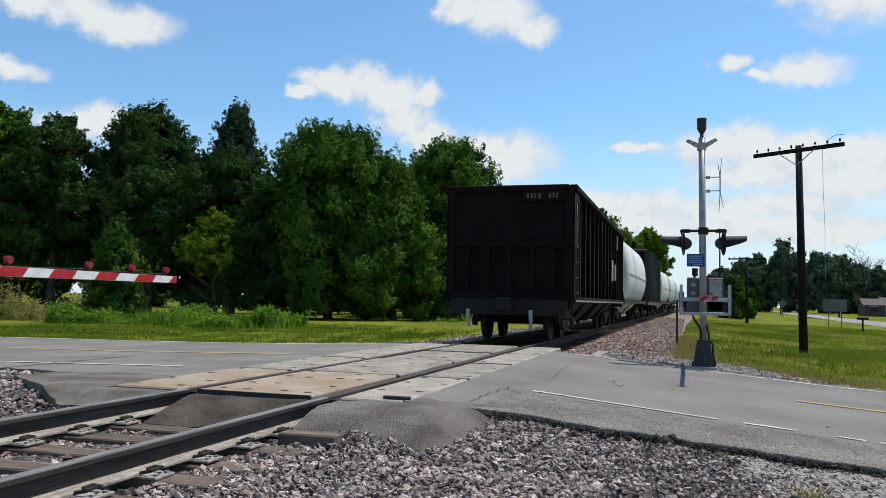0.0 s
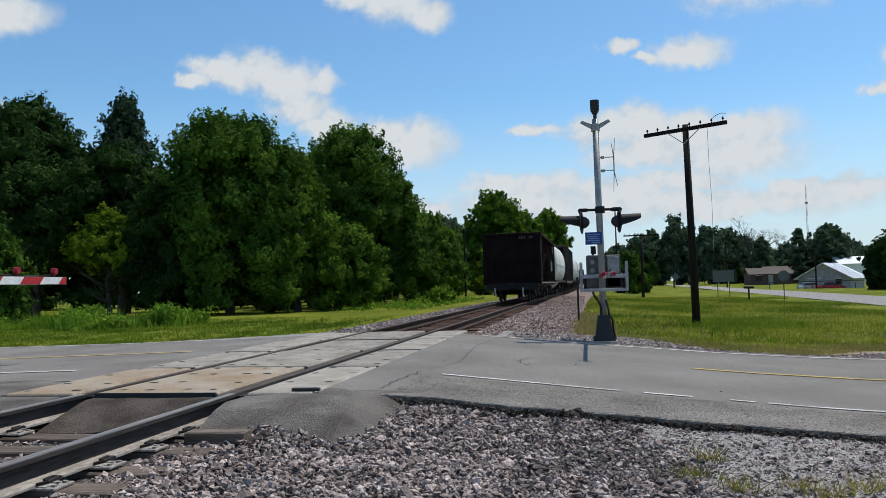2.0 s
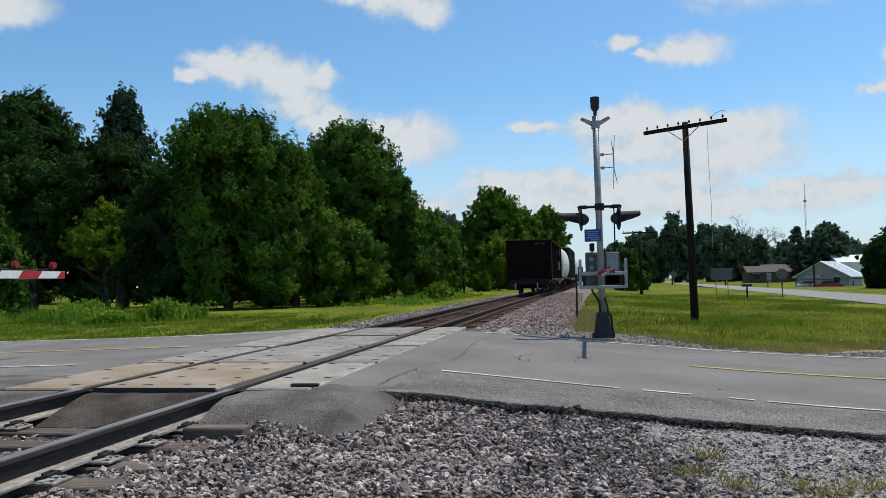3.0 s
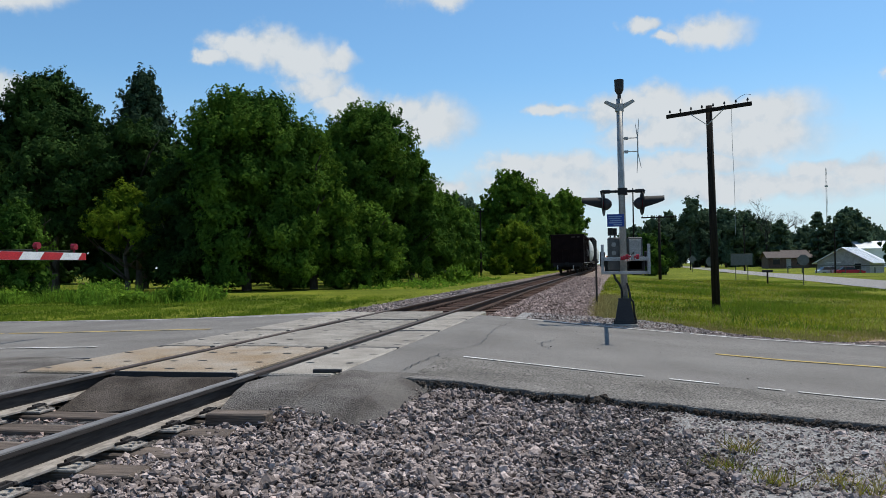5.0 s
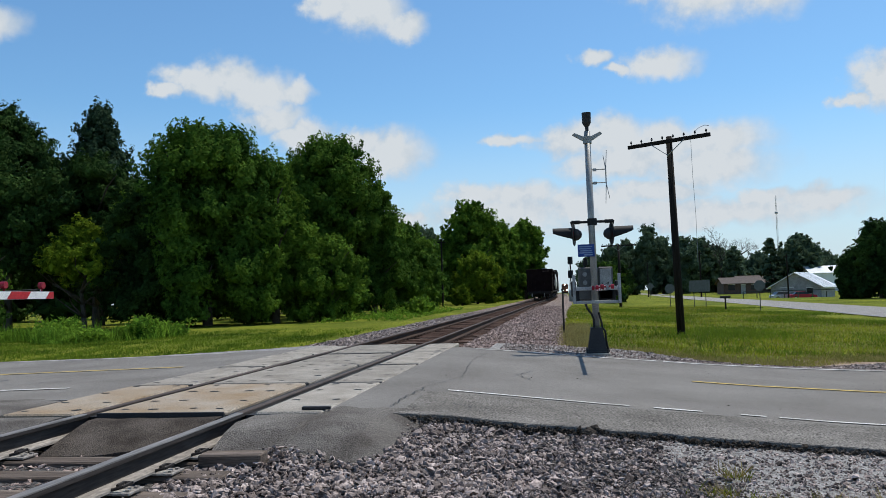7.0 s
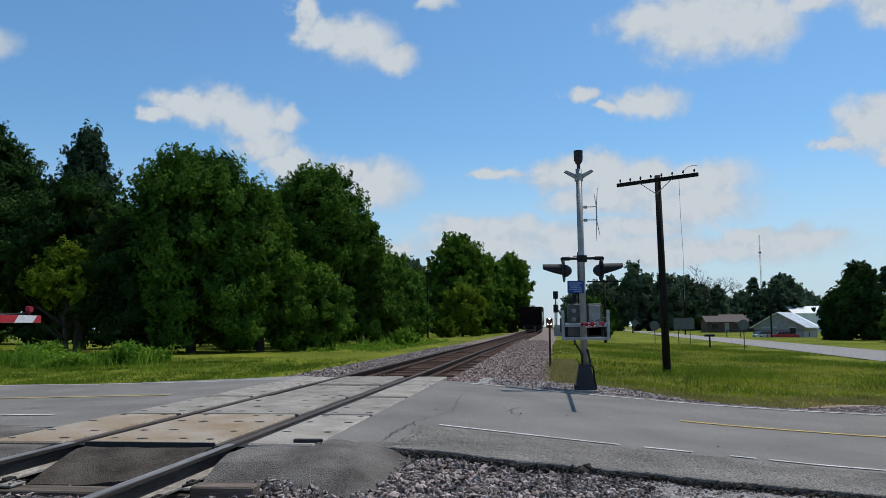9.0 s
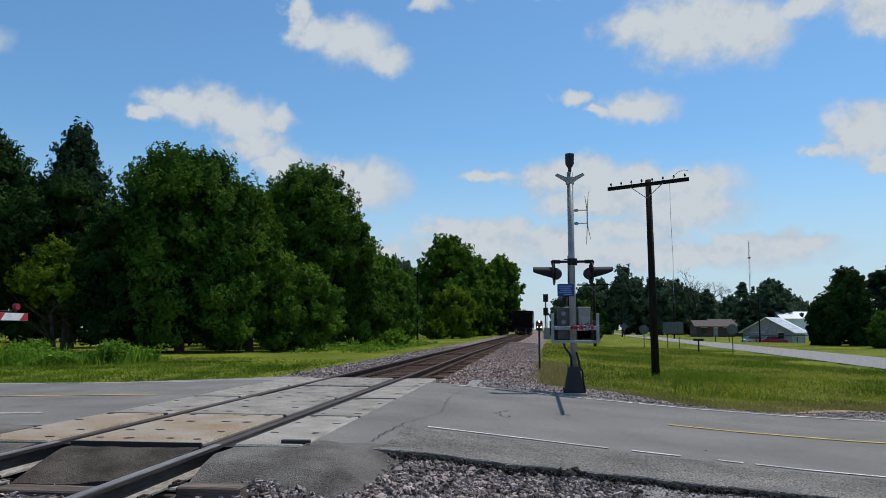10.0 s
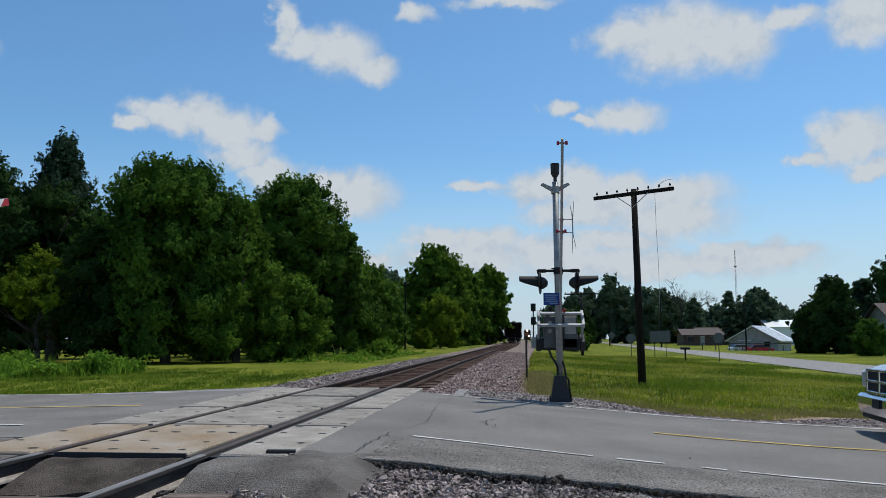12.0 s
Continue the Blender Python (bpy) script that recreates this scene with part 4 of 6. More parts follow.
def conifer(x, y, h, hw, n, size, label, seed, low=0.04, material=None, ragged_=0.25):
    """A pine or spruce: whorls of drooping boughs round a straight stem."""
    r = np.random.RandomState(seed)
    t = thing("conifer", label, "tree", pose(x, y, float(ground_z(x, y)), 0, 0, 0))
    pts, nr = [], []
    boughs = max(30, n // 60)
    for b in range(boughs):
        f = low + (1 - low) * (r.uniform() ** 0.85)
        a = r.uniform(0, 6.283)
        ln = hw * (1 - f) ** 0.55 * r.uniform(1 - ragged_, 1 + ragged_ * 0.5) + 0.15
        m = n // boughs
        s = r.uniform(0.15, 1.0, m) ** 0.7
        p = np.stack([np.cos(a) * ln * s, np.sin(a) * ln * s, h * f - 0.16 * ln * s + 0.10 * ln * s * s], 1)
        p += r.normal(0, 1, (m, 3)) * np.array([0.10, 0.10, 0.06]) * (0.6 + hw * 0.28)
        pts.append(p)
        nr.append(np.tile([np.cos(a) * 0.5, np.sin(a) * 0.5, 0.8], (m, 1)))
    pts, nr = np.concatenate(pts), np.concatenate(nr)
    k = pts[:, 2] > 0.08
    v, f = leaf_quads(pts[k], nr[k], size, r)
    ob = new("crown", raw_mesh("crown", v, f, material or M["needle"]))
    ob.parent = t
    part("trunk", tube(bmesh.new(), (0, 0, -0.3), (0, 0, h * 0.97), 0.02 * h + 0.03, 0.02, 8), M["bark"], t)
    return t


MAPLE = "leafy green maple with foliage down to the grass"
# along the railway on the west side
broadleaf(-18.1, 47.2, 12.4, 4.75, 74000, 0.105, M["leaf"], MAPLE, 11, 0.03, 46, shape=BROAD_TOP, spray=0.9, upright=0.8)
broadleaf(-21.8, 45.6, 8.0, 2.7, 22750, 0.105, M["leaf_dark"], MAPLE, 12, 0.05, 24)
broadleaf(-14.1, 48.4, 10.0, 3.2, 32000, 0.105, M["leaf_sunlit"], MAPLE, 13, 0.03, 30, shape=TAPERED, upright=0.7)
broadleaf(-11.2, 51.0, 5.2, 2.4, 15000, 0.105, M["leaf_sunlit"], MAPLE, 27, 0.02, 22)
broadleaf(-14.0, 60.0, 13.7, 4.7, 60000, 0.12, M["leaf"], "tall dark green tree with a rounded crown", 14, 0.06, 44, shape=BROAD_TOP, spray=0.85)
broadleaf(-10.9, 61.5, 10.4, 3.1, 21000, 0.119, M["leaf"], "dark green tree in the row along the track", 15, 0.03, 26)
broadleaf(-10.2, 70.0, 8.0, 2.9, 19250, 0.126, M["leaf"], "dark green tree in the row along the track", 28, 0.02, 24)
broadleaf(-11.4, 80.0, 7.6, 3.4, 10000, 0.2, M["leaf"], "dark green tree in the row along the track", 16, 0.02, 24)
broadleaf(-14.6, 92.0, 8.8, 4.2, 11000, 0.22, M["leaf"], "dark green tree in the row along the track", 17, 0.02, 24)
broadleaf(-37.0, 53.5, 16.0, 4.9, 46000, 0.122, M["leaf_dark"], "tall leafy tree behind the weeds", 18, 0.30, 38, spray=0.85)
broadleaf(-27.6, 50.5, 11.4, 4.6, 28000, 0.119, M["leaf_dark"], "dark leafy tree at the edge of the yard", 19, 0.30, 28)
broadleaf(-41.2, 48.5, 14.4, 4.4, 29750, 0.119, M["leaf_dark"], "broad light green tree behind the weeds", 20, 0.26, 30)
broadleaf(-46.4, 48.5, 15.6, 4.8, 28000, 0.126, M["leaf"], "broad light green tree behind the weeds", 21, 0.2, 30)
broadleaf(-52.0, 50.0, 15.0, 5.0, 17500, 0.14, M["leaf"], "broad light green tree behind the weeds", 22, 0.10, 28)
broadleaf(-33.0, 49.0, 10.6, 4.2, 22750, 0.119, M["leaf_dark"], "dark leafy tree at the edge of the yard", 29, 0.34, 26)
broadleaf(-44.0, 60.0, 13.4, 5.6, 17500, 0.168, M["leaf_dark"], "dark tree behind the front row", 23, 0.05, 26)
broadleaf(-25.6, 62.0, 13.8, 5.0, 22750, 0.154, M["leaf_dark"], "dark tree behind the front row", 24, 0.05, 28)
broadleaf(-20.8, 70.0, 9.6, 4.4, 19250, 0.168, M["leaf_dark"], "dark tree behind the front row", 25, 0.03, 26)
broadleaf(-24.6, 44.4, 6.2, 2.7, 9000, 0.088, M["leaf_light"], "young yellow-green tree before the dark trees", 26, 0.5, 20, shape=TAPERED, spray=0.7, upright=0.2)
broadleaf(-31.6, 57.5, 16.9, 3.7, 34000, 0.115, M["needle"], "tall dark blue-green pine behind the maples", 31, 0.16, 44, "conifer", shape=SPIRE, spray=0.75, upright=0.9)
broadleaf(-22.9, 33.0, 4.5, 1.75, 12000, 0.07, M["leaf"], "small bushy green pine behind the weeds", 32, 0.02, 36, "conifer", shape=SPIRE, spray=0.38, upright=0.9)
# wood behind, closing the gaps low down
for k, (x, y, h, w) in enumerate([(-74, 78, 12, 8), (-62, 84, 12, 8), (-51, 82, 11, 7), (-42, 88, 12, 8), (-33, 84, 11, 7), (-25, 90, 12, 7), (-19, 100, 11, 6), (-68, 66, 11, 7), (-58, 58, 13, 6)]):
    broadleaf(x, y, h, w, 6500, 0.36, M["leaf_dark"], "dark tree in the wood behind the yard", 100 + k, 0.0, 24, group="wood behind the yard", spray=1.5)
for k, (x, y, h, w) in enumerate([(-14.5, 104, 6.6, 3.6), (-20, 124, 8.5, 4.5), (-5.5, 162, 9.5, 5), (-13, 168, 11, 6), (-22, 172, 12, 7), (-30, 160, 11, 7), (-7.2, 136, 6.5, 3.2)]):
    broadleaf(x, y, h, w, 6500, 0.30, M["leaf"], "dark leafy tree closing the row along the track", 120 + k, 0.0, 24, group="hedge along the track", spray=1.1)
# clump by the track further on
broadleaf(-10.9, 132.0, 16.4, 6.1, 28000, 0.25, M["leaf_sunlit"], "large round-topped tree beside the track", 41, 0.05, 34, spray=1.3)
broadleaf(-6.6, 141.0, 13.4, 4.4, 14000, 0.26, M["leaf_sunlit"], "green tree filling the clump beside the track", 48, 0.05, 28, spray=1.1)
broadleaf(-2.9, 150.0, 14.2, 5.0, 17000, 0.26, M["leaf_sunlit"], "tree leaning towards the track", 42, 0.10, 26, spray=1.1)
broadleaf(-8.0, 112.0, 6.8, 4.0, 12000, 0.20, M["leaf_light"], "leafy bush tree in front of the tall one", 43, 0.04, 22, spray=0.95)
broadleaf(-17.0, 118.0, 9.6, 4.6, 8000, 0.28, M["leaf"], "dark tree in the hedge along the track", 44, 0.03, 24, spray=1.1)
broadleaf(-21.0, 140.0, 13.4, 5.4, 7000, 0.34, M["leaf_hazed"], "thin-crowned haze-grey tree further off", 45, 0.1, 26, spray=1.3)
broadleaf(-9.2, 103.5, 2.3, 1.5, 2200, 0.13, M["leaf_light"], "small bright yellow-green bush by the track", 46, 0.02, 16, "bush", "bush", spray=0.47)
broadleaf(-7.6, 62.0, 1.1, 1.5, 1600, 0.13, M["weed"], "low green bush at the foot of the trees", 47, 0.02, 16, "bush", "bush", spray=0.47)
# east side
broadleaf(8.7, 96.0, 4.4, 2.2, 5000, 0.2, M["leaf"], "leafy bush beside the signal", 51, 0.02, 20, "bush", "bush", spray=0.76)
broadleaf(10.6, 108.0, 5.2, 2.6, 4000, 0.22, M["leaf_dark"], "dark leafy bush beside the track", 52, 0.02, 20, "bush", "bush", spray=0.76)
# far trees take the leaf colour with haze mixed in
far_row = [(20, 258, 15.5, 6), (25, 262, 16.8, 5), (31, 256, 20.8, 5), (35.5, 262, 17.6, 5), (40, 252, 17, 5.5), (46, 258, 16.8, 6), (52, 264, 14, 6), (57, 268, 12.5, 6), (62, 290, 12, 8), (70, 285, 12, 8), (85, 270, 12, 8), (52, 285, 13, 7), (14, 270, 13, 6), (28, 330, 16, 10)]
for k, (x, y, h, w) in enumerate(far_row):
    broadleaf(x, y, h, w, 9000, 0.40, M["leaf_hazed"], "far dark tree in the row behind the side road", 60 + k, 0.05, 24, group="far trees", spray=1.9)
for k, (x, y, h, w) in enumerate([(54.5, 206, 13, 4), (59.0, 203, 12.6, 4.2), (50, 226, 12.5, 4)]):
    conifer(x, y, h, w, 5000, 0.5, "dark spreading pine behind the houses", 80 + k, 0.12, M["leaf_hazed"], 0.5)
broadleaf(61.8, 208.0, 13.0, 5.4, 7000, 0.5, M["leaf_hazed"], "broad dark tree behind the barn", 84, 0.15, 26, spray=1.7)
broadleaf(36.0, 88.0, 7.6, 2.6, 16000, 0.18, M["leaf_dark"], "dense dark tree beside the yard", 85, 0.02, 28, spray=0.95)
broadleaf(34.2, 90.0, 4.6, 2.0, 7000, 0.22, M["leaf_dark"], "dense dark tree beside the yard", 86, 0.02, 22, spray=0.95)
broadleaf(34.9, 77.0, 3.1, 1.6, 6000, 0.17, M["leaf"], "rounded green shrub at the lawn's edge", 87, 0.02, 20, "bush", "bush", spray=0.66)
conifer(40.6, 92.0, 8.0, 3.0, 6000, 0.28, "dark conifer beside the house", 88, 0.03)
broadleaf(47.5, 99.0, 10.6, 3.6, 8000, 0.32, M["leaf_dark"], "tall dark tree beside the house", 89, 0.1, 26, spray=1.3)
broadleaf(26.5, 300.0, 10.0, 9.0, 3000, 0.6, M["leaf_hazed"], "low hazy tree far down the road", 90, 0.02, 20, spray=2.3)


def bare_tree(x, y, h, label, seed):
    """A leafless tree: forking bare branches."""
    r = random.Random(seed)
    t = thing("bare_tree", label, "tree", pose(x, y, float(ground_z(x, y))))
    bm = bmesh.new()

    def grow(p, d, ln, rad, depth):
        q = p + d * ln
        tube(bm, p, q, rad, rad * 0.68, 5)
        if depth:
            for _ in range(3):
                e = (d + Vector((r.uniform(-1, 1), r.uniform(-1, 1), r.uniform(-0.35, 0.5))) * 0.8).normalized()
                grow(q, e, ln * r.uniform(0.62, 0.82), rad * 0.62, depth - 1)

    grow(Vector((0, 0, -0.2)), Vector((0, 0, 1)), h * 0.27, 0.24, 6)
    part("branches", bm, M["twig"], t)


bare_tree(51.5, 252.0, 21.0, "leafless grey tree among the green ones", 5)
bare_tree(-26.0, 150.0, 13.0, "thin leafless tree behind the hedge", 6)


# ---- grass and weeds ----
def blades(name, n, place, hgt, wid, material, label, seed, lean=0.35, level=None, patchy=0.0):
    r = np.random.RandomState(seed)
    x, y = place(r, n)
    n = len(x)
    z = (level or ground_z)(x, y) - 0.02
    h = hgt * r.uniform(0.5, 1.3, n)
    h = h * (1 - patchy + patchy * (0.9 + 0.6 * np.sin(x * 1.7 + 2 * np.sin(y)) * np.cos(y * 1.1) + 0.5 * np.sin(x * 4.3 + y)))
    a = r.uniform(0, 6.283, n)
    w = wid * r.uniform(0.6, 1.4, n)
    dx, dy = np.cos(a) * w, np.sin(a) * w
    lx, ly = r.normal(0, lean, n) * h, r.normal(0, lean, n) * h
    p = np.stack([x, y, z], 1)
    v = np.stack([p + np.stack([dx, dy, 0 * h], 1), p - np.stack([dx, dy, 0 * h], 1), p + np.stack([lx, ly, h], 1)], 1)
    tagged(new(name, raw_mesh(name, v.reshape(-1, 3), np.arange(3 * n).reshape(n, 3), material)), label, "grass", kind="stuff")


def verge_edge(x):
    return FAR_LINE(x) + np.interp(x, (2, 3.4, 4.5, 5.2, 6.1, 6.8, 8, 9.5, 12, 30), (2.3, 2.7, 3.1, 2.8, 1.4, 0.8, 0.9, 2.6, 3.0, 3.0))


def east_verge(r, n):
    x, y = r.uniform(3.3, 17, n), 16.4 - 2.5 + 62 * r.uniform(0, 1, n) ** 2.0
    k = (y > verge_edge(x) + r.uniform(-0.1, 0.2, n)) & (x > 3.5 + 0.25 * np.sin(y * 1.7))
    return x[k], y[k]


def west_verge(r, n):
    x, y = r.uniform(-22, -3.1, n), 15.8 + 26 * r.uniform(0, 1, n) ** 1.4
    k = (y > FAR_LINE(x) + 0.4 + r.uniform(-0.05, 0.2, n)) & (x < -4.35 + 0.2 * np.sin(y * 1.3)) & (y < 34 + r.uniform(-3, 3, n) + np.clip(-x - 8, 0, 2))
    return x[k], y[k]


def dry_edge(r, n):
    x, y = r.uniform(3.4, 4.6, n), r.uniform(17.2, 32, n)
    return x, y


def tufts(r, n):
    c = np.array([(4.63, 5.62), (4.9, 5.35), (5.26, 5.45), (5.64, 5.49), (4.8, 6.05), (5.4, 5.25), (5.9, 5.6), (6.25, 5.5)])
    k = r.randint(0, len(c), n)
    return c[k, 0] + r.normal(0, 0.07, n), c[k, 1] + r.normal(0, 0.06, n)


def tall_place(r, n):
    x = r.uniform(-30, -12.6, n)
    return x, 29.0 - 0.10 * (x + 12) + r.uniform(0, 3.2, n) + 1.2 * np.sin(x * 0.9)


def weeds_place(r, n):
    x = r.uniform(-30, -12.8, n)
    return x, 29.5 - 0.10 * (x + 12) + r.uniform(0, 3.0, n) + 1.5 * np.sin(x * 0.9)


blades("verge_grass", 150000, east_verge, 0.085, 0.012, M["blade"], "bright green grass on the verge", 1, 0.6, None, 0.3)
blades("verge_grass", 80000, west_verge, 0.10, 0.015, M["blade_green"], "bright green grass between road and trees", 2, 0.45, None, 0.5)
def lush_place(r, n):
    x, y = r.uniform(4.6, 19, n * 5), 18.5 + 50 * r.uniform(0, 1, n * 5) ** 1.7
    w = np.sin(x * 0.9 + 1.3 * np.sin(y * 0.35)) + np.sin(y * 0.42 + x * 0.3) + r.normal(0, 0.5, n * 5)
    k = np.nonzero((w > 0.5) & (y > verge_edge(x) + 1.2))[0][:n]
    return x[k], y[k]


def rough_edge(r, n):
    x = r.uniform(3.6, 13, n)
    return x, verge_edge(x) + np.abs(r.normal(0, 1.0, n))


blades("verge_grass", 26000, lush_place, 0.17, 0.016, M["blade_green"], "taller lush green patches in the verge", 21, 0.5)
blades("dry_grass", 14000, rough_edge, 0.10, 0.010, M["blade_dry"], "dry brownish grass along the gravel", 22, 0.5)
blades("dry_grass", 16000, east_verge, 0.13, 0.010, M["blade_dry"], "dry straw-coloured grass stalks among the green", 13, 0.4)
blades("dry_grass", 9000, dry_edge, 0.20, 0.010, M["blade_dry"], "dry yellowish grass beside the ballast", 3)
blades("gravel_weeds", 420, tufts, 0.13, 0.006, M["blade_dry"], "sparse tufts of grass in the gravel", 4, 0.6, near_z)
blades("gravel_weeds", 260, tufts, 0.10, 0.006, M["blade"], "sparse tufts of grass in the gravel", 5, 0.6, near_z)


def weed_bank(name, n, place, hgt, material, label, seed, per=9, size=0.07):
    r = np.random.RandomState(seed)
    x, y = place(r, n)
    z = ground_z(x, y)
    h = hgt * r.uniform(0.4, 1.15, n) * (0.62 + 0.38 * np.sin(x * 1.3) + 0.3 * np.sin(x * 3.1 + y))
    u = r.uniform(0.1, 1.0, (n, per))
    lean = r.normal(0, 0.22, (n, 2))
    pts = np.stack([x[:, None] + lean[:, :1] * u * h[:, None], y[:, None] + lean[:, 1:] * u * h[:, None], z[:, None] + u * h[:, None]], -1)
    pts = pts + r.normal(0, 0.05, pts.shape)
    nr = r.normal(0, 0.6, (n * per, 3)) + [0, 0, 0.7]
    v, f = leaf_quads(pts.reshape(-1, 3), nr, size, r)
    tagged(new(name, raw_mesh(name, v, f, material)), label, "weeds", kind="stuff")


blades("tall_weeds", 8000, tall_place, 0.5, 0.022, M["weed"], "tall bright green grass before the trees", 9, 0.28, None, 0.7)
weed_bank("weeds", 5600, weeds_place, 0.72, M["weed"], "tall bright green weeds before the trees", 6, 9, 0.085)
weed_bank("weeds", 700, lambda r, n: (r.uniform(-31, -23.2, n), 30.5 + r.uniform(0, 2, n)), 1.7, M["blade_dry"], "tall seeding brownish weeds", 7, 12, 0.06)
weed_bank("weeds", 900, lambda r, n: (r.uniform(-11, -5.5, n), 46 + r.uniform(0, 30, n)), 0.6, M["weed"], "low green weeds under the trees", 8)


# ---- crossing signals ----
def disc(bm, c, axis, r, thick, n=16):
    a = Vector(axis).normalized() * thick / 2
    return tube(bm, Vector(c) - a, Vector(c) + a, r, r, n)


def flasher(parent, x, face):
    """A signal light seen from its side: black background plate, lamp housing, long hood."""
    s = face
    bm = disc(bmesh.new(), (x, 0, 2.30), (s, 0.16, 0), 0.225, 0.012, 20)
    plate = part("background_plate", bm, M["black"], parent, "round black background plate")
    bm = loft(bmesh.new(), [[(x - s * d, r * math.cos(k * 0.5236) - s * 0.0, 2.30 + r * math.sin(k * 0.5236)) for k in range(12)] for d, r in ((0.0, 0.125), (0.08, 0.11), (0.14, 0.06), (0.155, 0.02))])
    part("housing", bm, M["dark_iron"], plate, smooth=True)
    part("lens", disc(bmesh.new(), (x + s * 0.012, 0, 2.30), (s, 0, 0), 0.105, 0.02), M["red_lens"], plate, "dark red lens")
    rings = []
    for d, cut in ((0.01, 0.0), (0.16, 0.22), (0.30, 0.42), (0.41, 0.62)):
        rr = 0.135 + d * 0.01
        rings.append([(x + s * d, rr * math.sin(a), 2.30 + rr * math.cos(a) + 0.0) for a in np.linspace(-2.2 + cut * 1.6, 2.2 - cut * 1.6, 13)])
    bm = loft(bmesh.new(), rings, closed=False)
    inner = [[(px, py * 0.96, 2.30 + (pz - 2.30) * 0.96) for px, py, pz in ring] for ring in rings]
    loft(bm, inner, closed=False)
    part("hood", bm, M["black"], plate, "long black hood", smooth=True)


def gate_arm(parent, length, m, lamps, width=0.13, beside=False):
    """The striped arm with its lamps and counterweights; it points along its own -y, and turns about x."""
    arm = part("gate_arm", tube(bmesh.new(), (-0.34, 0, 0), (0.34, 0, 0), 0.035, 0.035, 8), M["galv"], parent, "red and white striped gate arm with counterweights", m=m)
    n = int(length / 0.41)
    seg = (length - 0.15) / (n - 1)
    for k in range(n):
        bm = bmesh.new()
        y0, y1 = -seg * k, -min(seg * (k + 1), length)
        h0, h1 = [width * (1.0 - 0.25 * (v / n)) / 2 for v in (k, k + 1)]
        s0, s1 = (0.05 if k else 0.0), (0.05 if k < n - 1 else 0.0)
        vs = []
        for x in (-0.021, 0.021):
            for y, h, sl in ((y0, h0 * 0.93, s0), (y1, h1 * 0.93, s1)):
                vs += [bm.verts.new((x, y + sl, -h)), bm.verts.new((x, y - sl, h))]
        for q in ((0, 1, 3, 2), (4, 6, 7, 5), (0, 2, 6, 4), (1, 5, 7, 3), (0, 4, 5, 1), (2, 3, 7, 6)):
            bm.faces.new([vs[i] for i in q])
        part("stripe", bm, M["red"] if k % 2 == n % 2 - 1 or (n - 1 - k) % 2 == 0 else M["white"], arm)
    w1 = width * 0.375
    part("beam", loft(bmesh.new(), [[(-0.018, y, -h), (0.018, y, -h), (0.018, y, h), (-0.018, y, h)] for y, h in ((0.0, width / 2), (-length - 0.004, w1))]), M["galv"], arm, "grey aluminium beam")
    for d in lamps:
        for s in ((-1, 1) if beside else (0,)):
            if s:
                bm = tube(bmesh.new(), (s * 0.015, -d, 0.01), (s * 0.05, -d, 0.01), 0.014, 0.014, 6)
                disc(bm, (s * 0.075, -d, 0.01), (1, 0, 0), 0.036, 0.045, 12)
            else:
                bm = tube(bmesh.new(), (0, -d, width * 0.3), (0, -d, width * 0.5 + 0.05), 0.014, 0.014, 6)
                disc(bm, (0, -d, width * 0.5 + 0.075), (1, 0, 0), 0.052, 0.07, 12)
            part("arm_lamp", bm, M["red_lens"], arm, "small red arm lamp")
    part("lamp_cable", bend(bmesh.new(), [(0.022, -0.3, 0.05)] + [(0.022, -d + o, width * 0.42 + zz) for d in lamps[::-1] for o, zz in ((0.28, -0.012), (0.0, 0.03))][::1], 0.008, 5), M["black"], arm)
    # yoke and counterweights behind the pivot
    for x in (-0.43, 0.43):
        part("side_bar", box(bmesh.new(), x - 0.022, x + 0.022, -0.52, 0.20, -0.05, 0.05, 0.006), M["galv"], arm)
        part("side_plate", box(bmesh.new(), x - 0.028, x + 0.028, -0.46, -0.38, -0.29, 0.28, 0.006), M["galv"], arm)
    for y0, y1, z0, z1 in ((-0.56, -0.52, -0.035, 0.035), (-0.45, -0.40, -0.29, -0.23), (0.10, 0.15, -0.05, 0.05)):
        part("cross_bar", box(bmesh.new(), -0.40, 0.40, y0, y1, z0, z1, 0.006), M["galv"], arm)
    for x in (-0.43, 0.43):
        part("counterweight", box(bmesh.new(), x - 0.05, x + 0.05, 0.02, 0.25, -0.15, 0.15, 0.015), M["dark_iron"], arm)
    return arm


